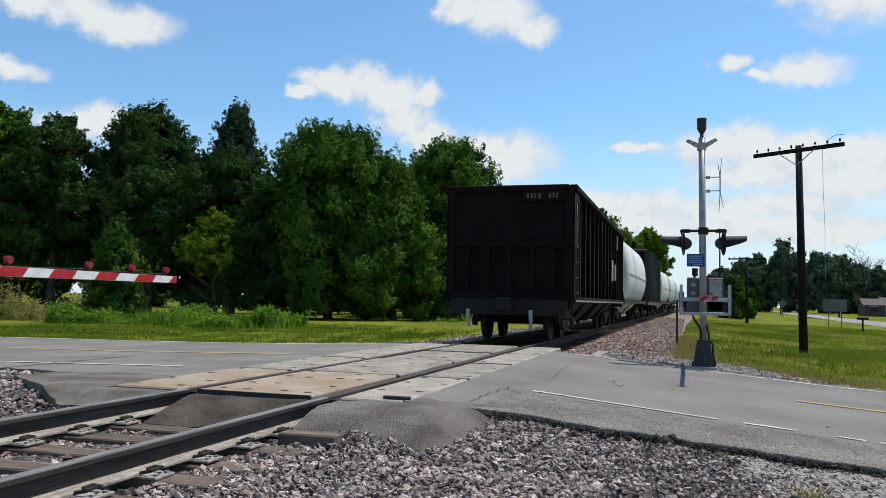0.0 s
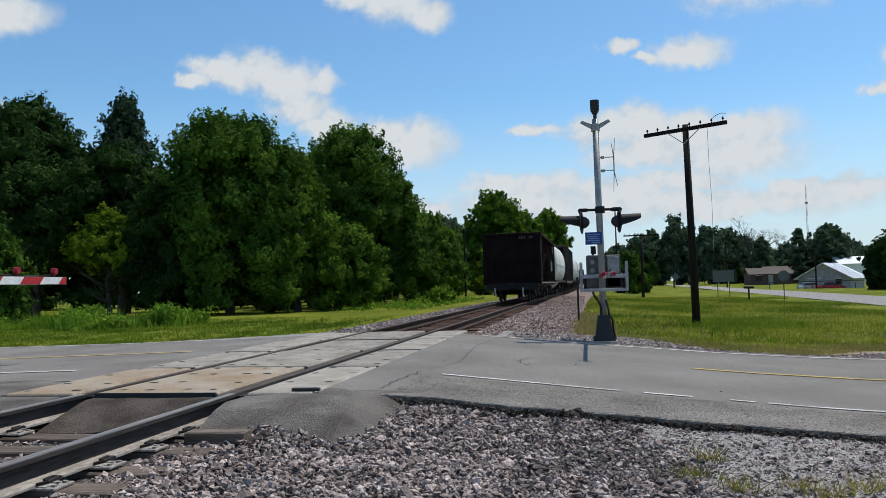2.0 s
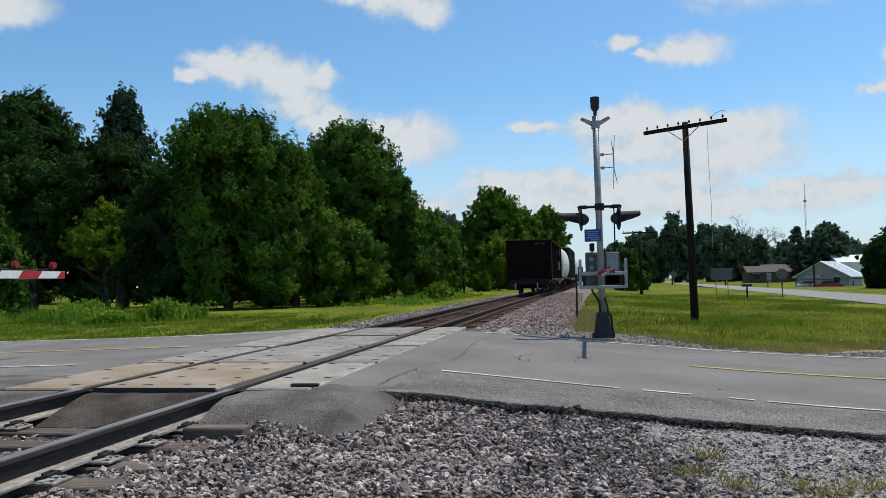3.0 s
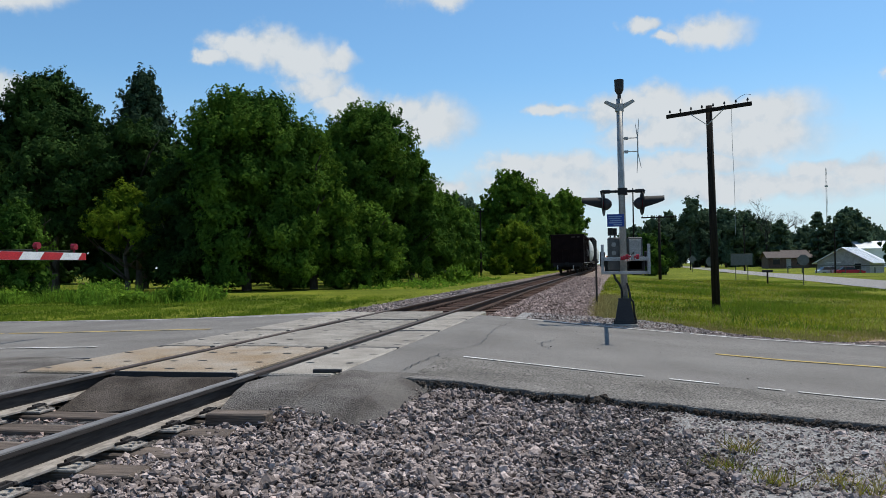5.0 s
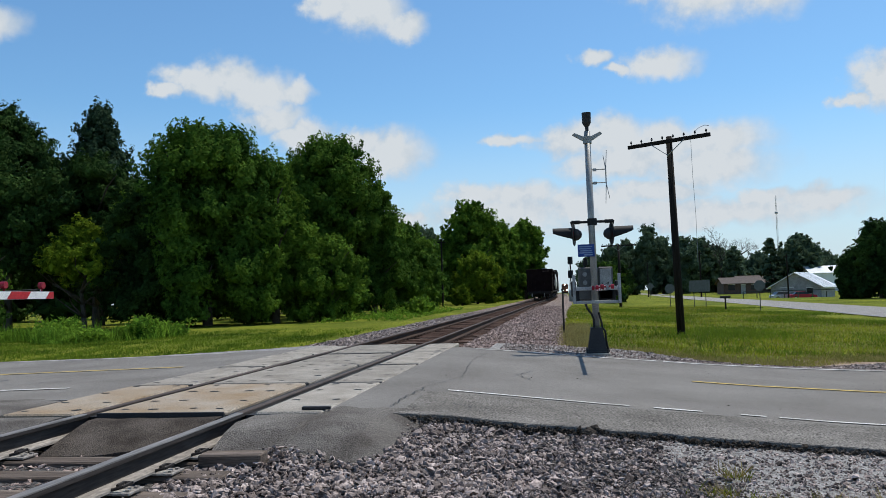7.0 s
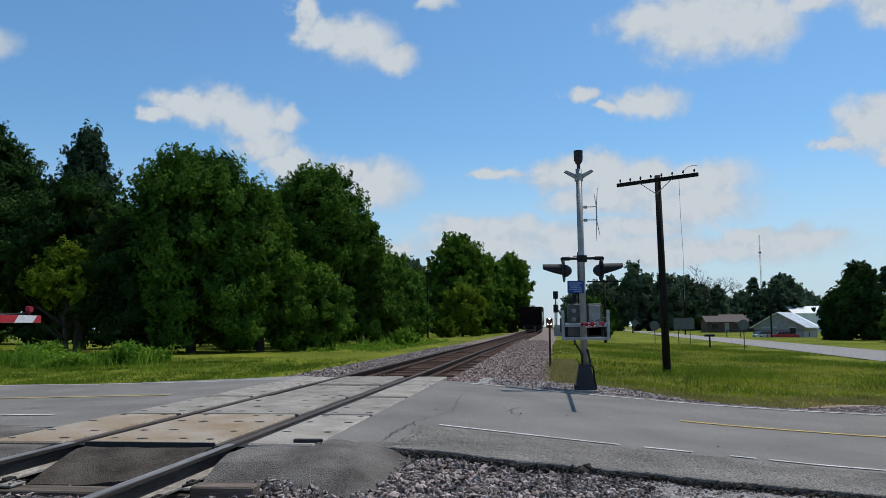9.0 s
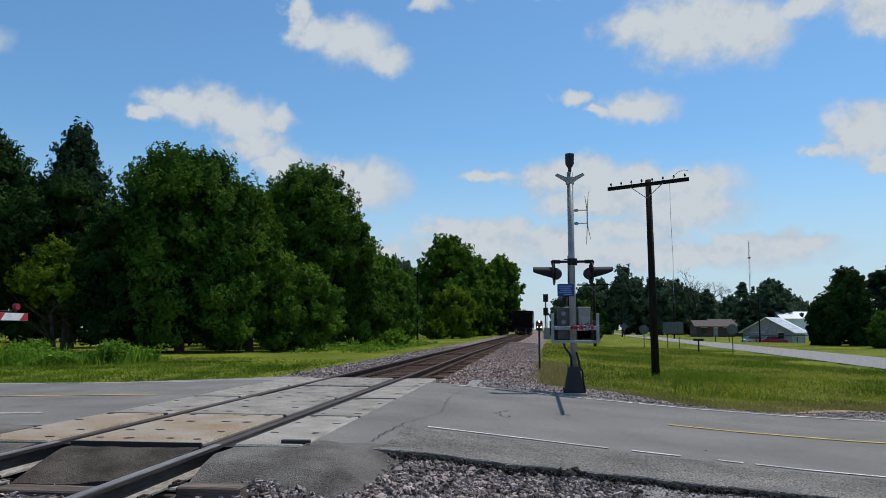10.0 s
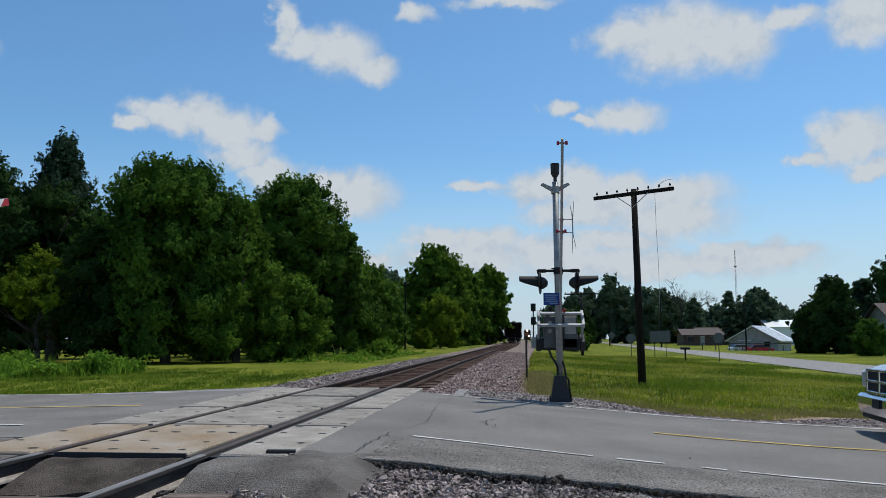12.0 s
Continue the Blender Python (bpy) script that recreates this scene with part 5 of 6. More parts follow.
def crossing_signal(name, m, label, top):
    t = thing(name, label, "crossing signal", m)
    bm = loft(bmesh.new(), [[(a * w, b * w, z) for a, b in ((-1, -1), (1, -1), (1, 1), (-1, 1))] for z, w in ((0.0, 0.21), (0.03, 0.21), (0.035, 0.185), (0.08, 0.175), (0.45, 0.115), (0.49, 0.115))])
    base = part("base", bm, M["dark_iron"], t, "flared dark cast base with bolts")
    part("foundation", box(bmesh.new(), -0.24, 0.24, -0.24, 0.24, -0.25, 0.004, 0.01), M["concrete"], t)
    for a, b in ((-1, -1), (1, -1), (1, 1), (-1, 1)):
        part("bolt", tube(bmesh.new(), (a * 0.19, b * 0.19, 0.0), (a * 0.19, b * 0.19, 0.08), 0.018, 0.018, 6), M["dark_iron"], base)
    part("mast", tube(bmesh.new(), (0, 0, 0.5), (-0.03, 0, 4.32), 0.066, 0.060, 16), M["mast"], t, "grey galvanised steel mast", smooth=True)
    if not top:
        return t
    # bell on top
    bm = tube(bmesh.new(), (-0.03, 0, 4.32), (-0.03, 0, 4.46), 0.035, 0.035, 8)
    tube(bm, (-0.03, 0, 4.42), (-0.03, 0, 4.49), 0.05, 0.085, 12)
    tube(bm, (-0.03, 0, 4.49), (-0.03, 0, 4.69), 0.085, 0.09, 14)
    part("bell", bm, M["dark_iron"], t, "dark round bell housing")
    bm = bmesh.new()
    for s in (-1, 1):
        loft(bm, [[(-0.03 + s * x, w, z) for x, z in ((0.03, 4.10), (0.03, 4.20), (0.25, 4.30), (0.29, 4.26))] for w in (-0.03, 0.03)])
    tube(bm, (-0.03, 0, 4.08), (-0.03, 0, 4.22), 0.085, 0.085, 12)
    part("sign_bracket", bm, M["mast"], t, "forked grey bracket near the top")
    # lights on their crossarm
    bm = tube(bmesh.new(), (-0.40, 0, 2.54), (0.40, 0, 2.54), 0.026, 0.026, 8)
    tube(bm, (0, 0, 2.47), (0, 0, 2.60), 0.095, 0.095, 12)
    for s in (-1, 1):
        tube(bm, (s * 0.40, 0, 2.56), (s * 0.36, 0, 2.40), 0.028, 0.028, 8)
        tube(bm, (s * 0.24, 0, 2.54), (s * 0.40, 0, 2.54), 0.038, 0.038, 8)
    part("light_crossarm", bm, M["black"], t, "black crossarm for the lights")
    flasher(t, -0.36, -1)
    flasher(t, 0.36, 1)
    # small aerial
    bm = bmesh.new()
    for z in (3.30, 3.56):
        tube(bm, (0.0, 0, z), (0.30, 0, z), 0.011, 0.011, 6)
        box(bm, 0.05, 0.12, -0.03, 0.03, z - 0.03, z + 0.02)
    tube(bm, (0.30, 0, 3.27), (0.30, 0, 3.60), 0.012, 0.012, 6)
    for x0, z0, x1, z1 in ((0.30, 3.56, 0.33, 3.93), (0.30, 3.56, 0.26, 3.84), (0.30, 3.28, 0.36, 2.98), (0.30, 3.28, 0.28, 2.88)):
        tube(bm, (x0, 0, z0), (x1, 0.02, z1), 0.010, 0.005, 5)
    part("aerial", bm, M["galv"], t, "small twin-rod aerial")
    # notice
    bm = box(bmesh.new(), -0.30, 0.02, -0.082, -0.074, 1.86, 2.10, 0.003)
    notice = part("notice", bm, M["blue_sign"], t, "blue emergency notice with pale print")
    bm = bmesh.new()
    for z, a, b in ((2.055, -0.27, -0.02), (2.015, -0.27, -0.05), (1.975, -0.25, -0.03), (1.935, -0.27, -0.02), (1.895, -0.18, -0.02)):
        box(bm, a, b, -0.0860, -0.0825, z - 0.011, z + 0.011)
    part("print", bm, M["sign_text"], notice)
    # gate mechanism
    bm = box(bmesh.new(), -0.30, -0.05, 0.10, 0.52, 1.02, 1.66, 0.02)
    mech = part("gate_mechanism", bm, M["mech_grey"], t, "grey steel gate mechanism case")
    part("case", box(bmesh.new(), 0.08, 0.36, 0.12, 0.50, 1.02, 1.66, 0.02), M["mech_grey"], mech)
    for z in (1.36, 1.52):
        part("cover", disc(bmesh.new(), (-0.18, 0.09, z), (0, 1, 0), 0.045, 0.03, 12), M["mast"], mech)
    part("door_frame", box(bmesh.new(), 0.11, 0.33, 0.108, 0.122, 1.30, 1.62, 0.004), M["mast"], mech)
    part("drive_box", box(bmesh.new(), -0.36, 0.40, 0.12, 0.46, 0.98, 1.22, 0.02), M["black"], mech)
    bm = tube(bmesh.new(), (-0.16, 0.2, 1.65), (-0.16, 0.2, 1.70), 0.02, 0.02, 6)
    tube(bm, (-0.16, 0.2, 1.70), (-0.16, 0.2, 1.84), 0.045, 0.045, 10)
    part("lamp_unit", bm, M["black"], mech)
    part("conduit", bend(bmesh.new(), [(-0.20, 0.05, 0.98), (-0.16, -0.04, 0.86), (-0.09, -0.09, 0.76), (-0.05, -0.09, 0.66), (-0.05, -0.09, 0.46)], 0.022), M["black"], t)
    part("conduit", bend(bmesh.new(), [(0.05, -0.07, 0.78), (0.09, -0.09, 0.62), (0.11, -0.10, 0.48), (0.16, -0.08, 0.42), (0.18, -0.04, 0.18), (0.22, 0.0, 0.02)], 0.020), M["black"], t)
    return t


near_signal = crossing_signal("crossing_signal", pose(4.27, 15.88, -0.205), "grey crossing signal mast with black lights, bell and gate on gravel", True)
east_arm = gate_arm(near_signal, 4.1, pose(0.03, 0.30, 1.24), (0.6, 2.3, 4.02), 0.105, True)
west_signal = crossing_signal("crossing_signal", pose(-4.4, 4.05, -0.33), "grey crossing signal mast with a long lowered gate", False)
west_arm = gate_arm(west_signal, 7.75, pose(0, 0, 1.51, 0, 0, 180), (4.2, 5.66, 6.62, 7.48), 0.155)


# ---- poles and wires ----
def line_pole(x, y, h, arm, turn, label, lean=0.0, pins=8, r=0.13, guy=True):
    t = thing("telegraph_pole", label, "utility pole", pose(x, y, float(ground_z(x, y)), 0, lean, 0))
    part("pole", tube(bmesh.new(), (0, 0, -0.3), (0, 0, h), r, r * 0.72, 12), M["pole"], t, smooth=True)
    c, s = math.cos(radians(turn)), math.sin(radians(turn))
    a = part("crossarm", box(bmesh.new(), -arm / 2, arm / 2, -0.14, -0.06, -0.06, 0.06, 0.008), M["pole"], t, "dark wooden crossarm", m=pose(0, 0, h - 0.16, 0, 0, turn))
    bm = bmesh.new()
    for k in (-1, 1):
        tube(bm, (k * 0.55, -0.16, -0.04), (0.0, -0.16, -0.46), 0.014, 0.014, 6)
    part("brace", bm, M["galv"], a)
    for k in range(pins):
        u = -arm / 2 + 0.12 + (arm - 0.24) * k / (pins - 1)
        if abs(u) < 0.14:
            continue
        bm = tube(bmesh.new(), (u, -0.1, 0.05), (u, -0.1, 0.13), 0.012, 0.012, 6)
        tube(bm, (u, -0.1, 0.11), (u, -0.1, 0.15), 0.034, 0.036, 8)
        tube(bm, (u, -0.1, 0.15), (u, -0.1, 0.19), 0.028, 0.018, 8)
        part("insulator", bm, M["dark_iron"], a)
    return t, a


pole_a, arm_a = line_pole(7.30, 26.2, 6.32, 2.75, -31, "dark creosoted telegraph pole with one crossarm in the grass", -0.9)
part("loose_wire", bend(bmesh.new(), [(0.75, -0.1, -0.05), (0.74, -0.1, -1.2), (0.76, -0.1, -2.4), (0.73, -0.1, -3.9)], 0.006, 5), M["galv"], arm_a, "broken wire hanging down")
part("loose_wire", bend(bmesh.new(), [(0.9, -0.1, 0.17), (1.05, -0.1, 0.27), (1.22, -0.1, 0.31), (1.36, -0.1, 0.27)], 0.007, 5), M["black"], arm_a)
line_pole(8.75, 72.5, 5.62, 3.0, -6, "dark telegraph pole with one crossarm beside the track", 0, 8, 0.14)


def plain_pole(x, y, h, r, label, name="utility_pole", light=False):
    t = thing(name, label, "utility pole", pose(x, y, float(ground_z(x, y))))
    part("pole", tube(bmesh.new(), (0, 0, -0.3), (0, 0, h), r, r * 0.7, 8), M["pole"], t)
    bm = box(bmesh.new(), -0.5, 0.5, -0.05, 0.05, h - 0.5, h - 0.38)
    part("crossarm", bm, M["pole"], t)
    return t


plain_pole(-11.3, 101.0, 8.6, 0.13, "thin wooden utility pole against the trees")
plain_pole(22.8, 184.0, 7.6, 0.15, "wooden utility pole along the side road")
plain_pole(28.5, 150.0, 8.6, 0.15, "wooden utility pole along the side road")
plain_pole(40.5, 139.0, 7.6, 0.14, "wooden utility pole before the barn")
plain_pole(-2.4, 175.0, 8.2, 0.14, "thin pole beside the distant track")

plain_pole(7.4, 95.0, 10.0, 0.10, "thin tall dark pole behind the crossing signal")

# small square posts by the ballast
t = thing("marker_post", "thin rusty steel marker post in the ballast", "post", pose(3.66, 26.8, -0.42))
part("post", box(bmesh.new(), -0.032, 0.032, -0.03, 0.03, -0.2, 1.50), M["clip"], t)
part("cap", box(bmesh.new(), -0.045, 0.045, -0.04, 0.04, 1.46, 1.52), M["clip"], t)

# railway signal
t = thing("railway_signal", "tall railway signal with two black heads", "railway signal", pose(4.85, 104.0, -0.5))
part("mast", tube(bmesh.new(), (0, 0, -0.2), (0, 0, 5.7), 0.09, 0.08, 8), M["black"], t)
for z in (3.75, 5.5):
    h = part("signal_head", tube(bmesh.new(), (0, 0, z - 0.48), (0, 0, z + 0.48), 0.33, 0.33, 12), M["black"], t, "black oval signal head")
    part("hood", tube(bmesh.new(), (0, -0.32, z), (0, -0.55, z), 0.14, 0.14, 8), M["black"], h)
part("cabinet", box(bmesh.new(), -0.3, 1.1, -0.4, 0.4, -0.2, 1.7, 0.02), M["galv"], t)
bm = bmesh.new()
for k in range(9):
    tube(bm, (-0.2, -0.2, 0.3 + k * 0.5), (0.2, -0.2, 0.3 + k * 0.5), 0.02, 0.02, 5)
for s in (-0.2, 0.2):
    tube(bm, (s, -0.2, 0), (s, -0.2, 4.6), 0.02, 0.02, 5)
part("ladder", bm, M["galv"], t)

# radio mast
t = thing("radio_mast", "thin pale radio mast far behind the trees", "radio mast", pose(158.0, 602.0, -0.9))
bm = bmesh.new()
for a in range(3):
    c, s = math.cos(a * 2.094), math.sin(a * 2.094)
    tube(bm, (c * 0.9, s * 0.9, 0), (c * 0.35, s * 0.35, 67), 0.08, 0.06, 5)
for k in range(33):
    z = k * 2.0
    r0 = 0.9 - 0.55 * z / 67
    for a in range(3):
        tube(bm, (math.cos(a * 2.094) * r0, math.sin(a * 2.094) * r0, z), (math.cos(a * 2.094 + 2.094) * r0, math.sin(a * 2.094 + 2.094) * r0, z + 2), 0.04, 0.04, 4)
part("lattice", bm, M["mast"], t)
part("platform", tube(bmesh.new(), (0, 0, 53.5), (0, 0, 54.6), 1.1, 1.1, 8), M["mast"], t)


# ---- signs in the verge ----
def sign_back(x, y, w, h, z, kind_, label, posts=1, turn=0):
    t = thing("road_sign", label, "road sign", pose(x, y, float(ground_z(x, y)), 0, 0, turn))
    if kind_ == "board":
        part("panel", box(bmesh.new(), -w / 2, w / 2, -0.012, 0.012, z, z + h, 0.004), M["sign_grey"], t)
    else:
        n, rot = (8, 0.3927) if kind_ == "octagon" else (4, 0.0)
        bm = loft(bmesh.new(), [[(w / 2 * math.cos(k * 6.2832 / n + rot), yy, z + w / 2 + w / 2 * math.sin(k * 6.2832 / n + rot)) for k in range(n)] for yy in (-0.012, 0.012)])
        part("panel", bm, M["sign_grey"], t)
    for k in range(posts):
        u = 0 if posts == 1 else (-w * 0.28 if k == 0 else w * 0.28)
        part("post", box(bmesh.new(), u - 0.03, u + 0.03, 0.014, 0.06, -0.2, z + h * 0.9), M["post"], t)
    return t


sign_back(15.6, 73.0, 1.75, 1.0, 1.35, "board", "grey back of a road sign on two posts", 2, -6)
sign_back(17.6, 60.0, 0.80, 0.80, 1.35, "octagon", "grey back of an octagonal road sign on a post", 1, -8)
sign_back(13.2, 74.0, 0.90, 0.90, 1.2, "octagon", "grey back of an octagonal road sign on a post", 1, -5)
sign_back(19.6, 150.0, 1.5, 1.5, 1.6, "diamond", "grey back of a diamond road sign on a post", 1, -5)
t = thing("mailbox", "dark mailbox on a wooden post at the roadside", "mailbox", pose(15.6, 62.0, float(ground_z(15.6, 62.0))))
part("post", box(bmesh.new(), -0.05, 0.05, -0.05, 0.05, -0.2, 0.86), M["pole"], t)
part("box", box(bmesh.new(), -0.36, 0.36, -0.12, 0.12, 0.86, 1.04, 0.03), M["black"], t)


# ---- houses and barn ----
def gabled(name, x, y, w, d, eave, ridge, wall_m, roof_m, label, turn=0, along="y", over=0.35, openings=()):
    t = thing(name, label, "building", pose(x, y, float(ground_z(x, y)), 0, 0, turn))
    bm = bmesh.new()
    if along == "y":
        prof = [(-w / 2, -0.3), (w / 2, -0.3), (w / 2, eave), (0, ridge), (-w / 2, eave)]
        loft(bm, [[(px, yy, pz) for px, pz in prof] for yy in (-d / 2, d / 2)])
        part("wall", bm, wall_m, t)
        for s in (-1, 1):
            bm = bmesh.new()
            sl = (ridge - eave) / (w / 2)
            q = [(0, ridge + 0.04), (s * (w / 2 + over), eave - over * sl + 0.04), (s * (w / 2 + over), eave - over * sl + 0.16), (0, ridge + 0.16)]
            loft(bm, [[(px, yy, pz) for px, pz in q] for yy in (-d / 2 - over, d / 2 + over)])
            r = part("roof", bm, roof_m, t)
            if roof_m is M["roof_white"]:
                seam = bmesh.new()
                for k in range(int(d / 0.9)):
                    yy = -d / 2 + k * 0.9
                    loft(seam, [[(px, yy + e, pz + 0.125) for px, pz in ((0, ridge + 0.04), (s * (w / 2 + over), eave - over * sl + 0.04))] + [(px, yy + e, pz + 0.17) for px, pz in ((s * (w / 2 + over), eave - over * sl + 0.04), (0, ridge + 0.04))] for e in (-0.03, 0.03)])
                part("seams", seam, roof_m, r)
    else:
        prof = [(-d / 2, -0.3), (d / 2, -0.3), (d / 2, eave), (0, ridge), (-d / 2, eave)]
        loft(bm, [[(xx, py, pz) for py, pz in prof] for xx in (-w / 2, w / 2)])
        part("wall", bm, wall_m, t)
        for s in (-1, 1):
            sl = (ridge - eave) / (d / 2)
            q = [(0, ridge + 0.04), (s * (d / 2 + over), eave - over * sl + 0.04), (s * (d / 2 + over), eave - over * sl + 0.16), (0, ridge + 0.16)]
            part("roof", loft(bmesh.new(), [[(xx, py, pz) for py, pz in q] for xx in (-w / 2 - over, w / 2 + over)]), roof_m, t)
    for u, z0, ww, hh, kind_ in openings:
        o = part(kind_, box(bmesh.new(), u - ww / 2, u + ww / 2, -d / 2 - 0.05, -d / 2 + 0.02, z0, z0 + hh), M["window"] if kind_ == "window" else M["siding_grey"], t)
        part("frame", box(bmesh.new(), u - ww / 2 - 0.08, u + ww / 2 + 0.08, -d / 2 - 0.07, -d / 2 - 0.052, z0 + hh, z0 + hh + 0.1), M["white"], o)
    return t


barn = gabled("barn", 47.3, 155.0, 8.6, 8.5, 2.2, 4.6, M["siding_grey"], M["roof_white"], "grey barn with a bright white metal roof", -32, "y", 0.7,
              ((-1.5, 0.0, 2.2, 2.0, "door"), (2.4, 0.9, 1.0, 1.0, "window")))
gabled("house", 44.8, 196.0, 8.6, 8.0, 2.4, 3.7, M["brick"], M["shingle"], "low brown brick house with a shingle roof", 0, "x", 0.5,
       ((-2.6, 0.9, 1.4, 1.2, "window"), (0, 0.0, 1.0, 2.05, "door"), (2.5, 0.9, 1.6, 1.2, "window")))
gabled("house", 52.0, 212.0, 9.0, 8.0, 2.6, 4.2, M["brick"], M["shingle"], "second low brown house partly hidden behind the barn", 0, "x", 0.5)
gabled("shed", 65.2, 204.0, 7.5, 12.0, 4.2, 5.9, M["roof_white"], M["roof_white"], "tall white metal shed behind the barn", 0, "x", 0.3)
gabled("house", 44.6, 86.0, 10.0, 9.0, 2.7, 5.0, M["siding_grey"], M["shingle"], "house with a grey roof beside the dark trees", 0, "x", 0.4,
       ((-2, 0.9, 1.2, 1.3, "window"),))


def car(name, label, m, paint, L=4.4):
    t = thing(name, label, "car", m)
    prof = [(-L / 2, 0.35), (L / 2, 0.35), (L / 2, 0.75), (L / 2 - 1.1, 0.95), (-L / 2 + 0.3, 0.95), (-L / 2, 0.8)]
    part("body", loft(bmesh.new(), [[(x, y, z) for x, z in prof] for y in (-0.85, 0.85)]), paint, t)
    cab = [(-L / 2 + 0.5, 0.95), (L / 2 - 1.2, 0.95), (L / 2 - 1.9, 1.42), (-L / 2 + 1.0, 1.42)]
    part("cabin", loft(bmesh.new(), [[(x, y * (1 if z < 1 else 0.86), z) for x, z in cab] for y in (-0.78, 0.78)]), M["window"], t)
    part("roof", box(bmesh.new(), -L / 2 + 1.0, L / 2 - 1.9, -0.68, 0.68, 1.415, 1.45, 0.01), paint, t)
    for x in (-L / 2 + 0.8, L / 2 - 0.85):
        for y in (-0.8, 0.8):
            w = part("wheel", disc(bmesh.new(), (x, y, 0.32), (0, 1, 0), 0.32, 0.2, 14), M["rubber"], t)
            part("rim", disc(bmesh.new(), (x, y * 1.13, 0.32), (0, 1, 0), 0.19, 0.03, 10), M["chrome"], w)
    return t


car("car", "parked red car beside the barn", pose(44.6, 146.0, float(ground_z(44.6, 146)) , 0, 0, 5), M["car_red"])
car("car", "parked white car beside the barn", pose(42.0, 148.0, float(ground_z(42, 148)), 0, 0, 12), M["silver_and_sheen"])

# fence of posts along the side road
fence = thing("fence", "low dark post and rail fence by the yard", "fence", pose(0, 0, 0))
pm = mesh_of("post", box(bmesh.new(), -0.06, 0.06, -0.06, 0.06, -0.2, 1.0), M["post"])
for k in range(9):
    again("post", pm, fence, pose(31 + k * 2.0, 128.0, float(ground_z(31 + k * 2.0, 128.0))))
part("rail", box(bmesh.new(), 31, 47, 127.95, 128.05, 0.15, 0.25), M["post"], fence)


# ---- train ----
def truck_parts(t, y):
    """A wheel truck under a freight car."""
    bm = bmesh.new()
    for s in (-1, 1):
        box(bm, s * 1.0 - 0.06, s * 1.0 + 0.06, y - 1.15, y + 1.15, 0.42, 0.62)
        box(bm, s * 1.0 - 0.07, s * 1.0 + 0.07, y - 0.35, y + 0.35, 0.25, 0.75)
    box(bm, -1.0, 1.0, y - 0.2, y + 0.2, 0.4, 0.7)
    b = part("truck_frame", bm, M["car_under"], t)
    for dy in (-0.88, 0.88):
        for s in (-1, 1):
            w = part("wheel", disc(bmesh.new(), (s * 0.76, y + dy, 0.42), (1, 0, 0), 0.42, 0.12, 20), M["car_under"], b)
            part("bearing", disc(bmesh.new(), (s * 1.08, y + dy, 0.44), (1, 0, 0), 0.12, 0.1, 10), M["dark_iron"], w)


def coupler(t, y0, y1):
    bm = box(bmesh.new(), -0.1, 0.1, min(y0, y1), max(y0, y1), 0.72, 0.98, 0.02)
    box(bm, -0.17, 0.17, y0 - 0.14, y0 + 0.14, 0.70, 1.02, 0.03)
    part("coupler", bm, M["car_under"], t)


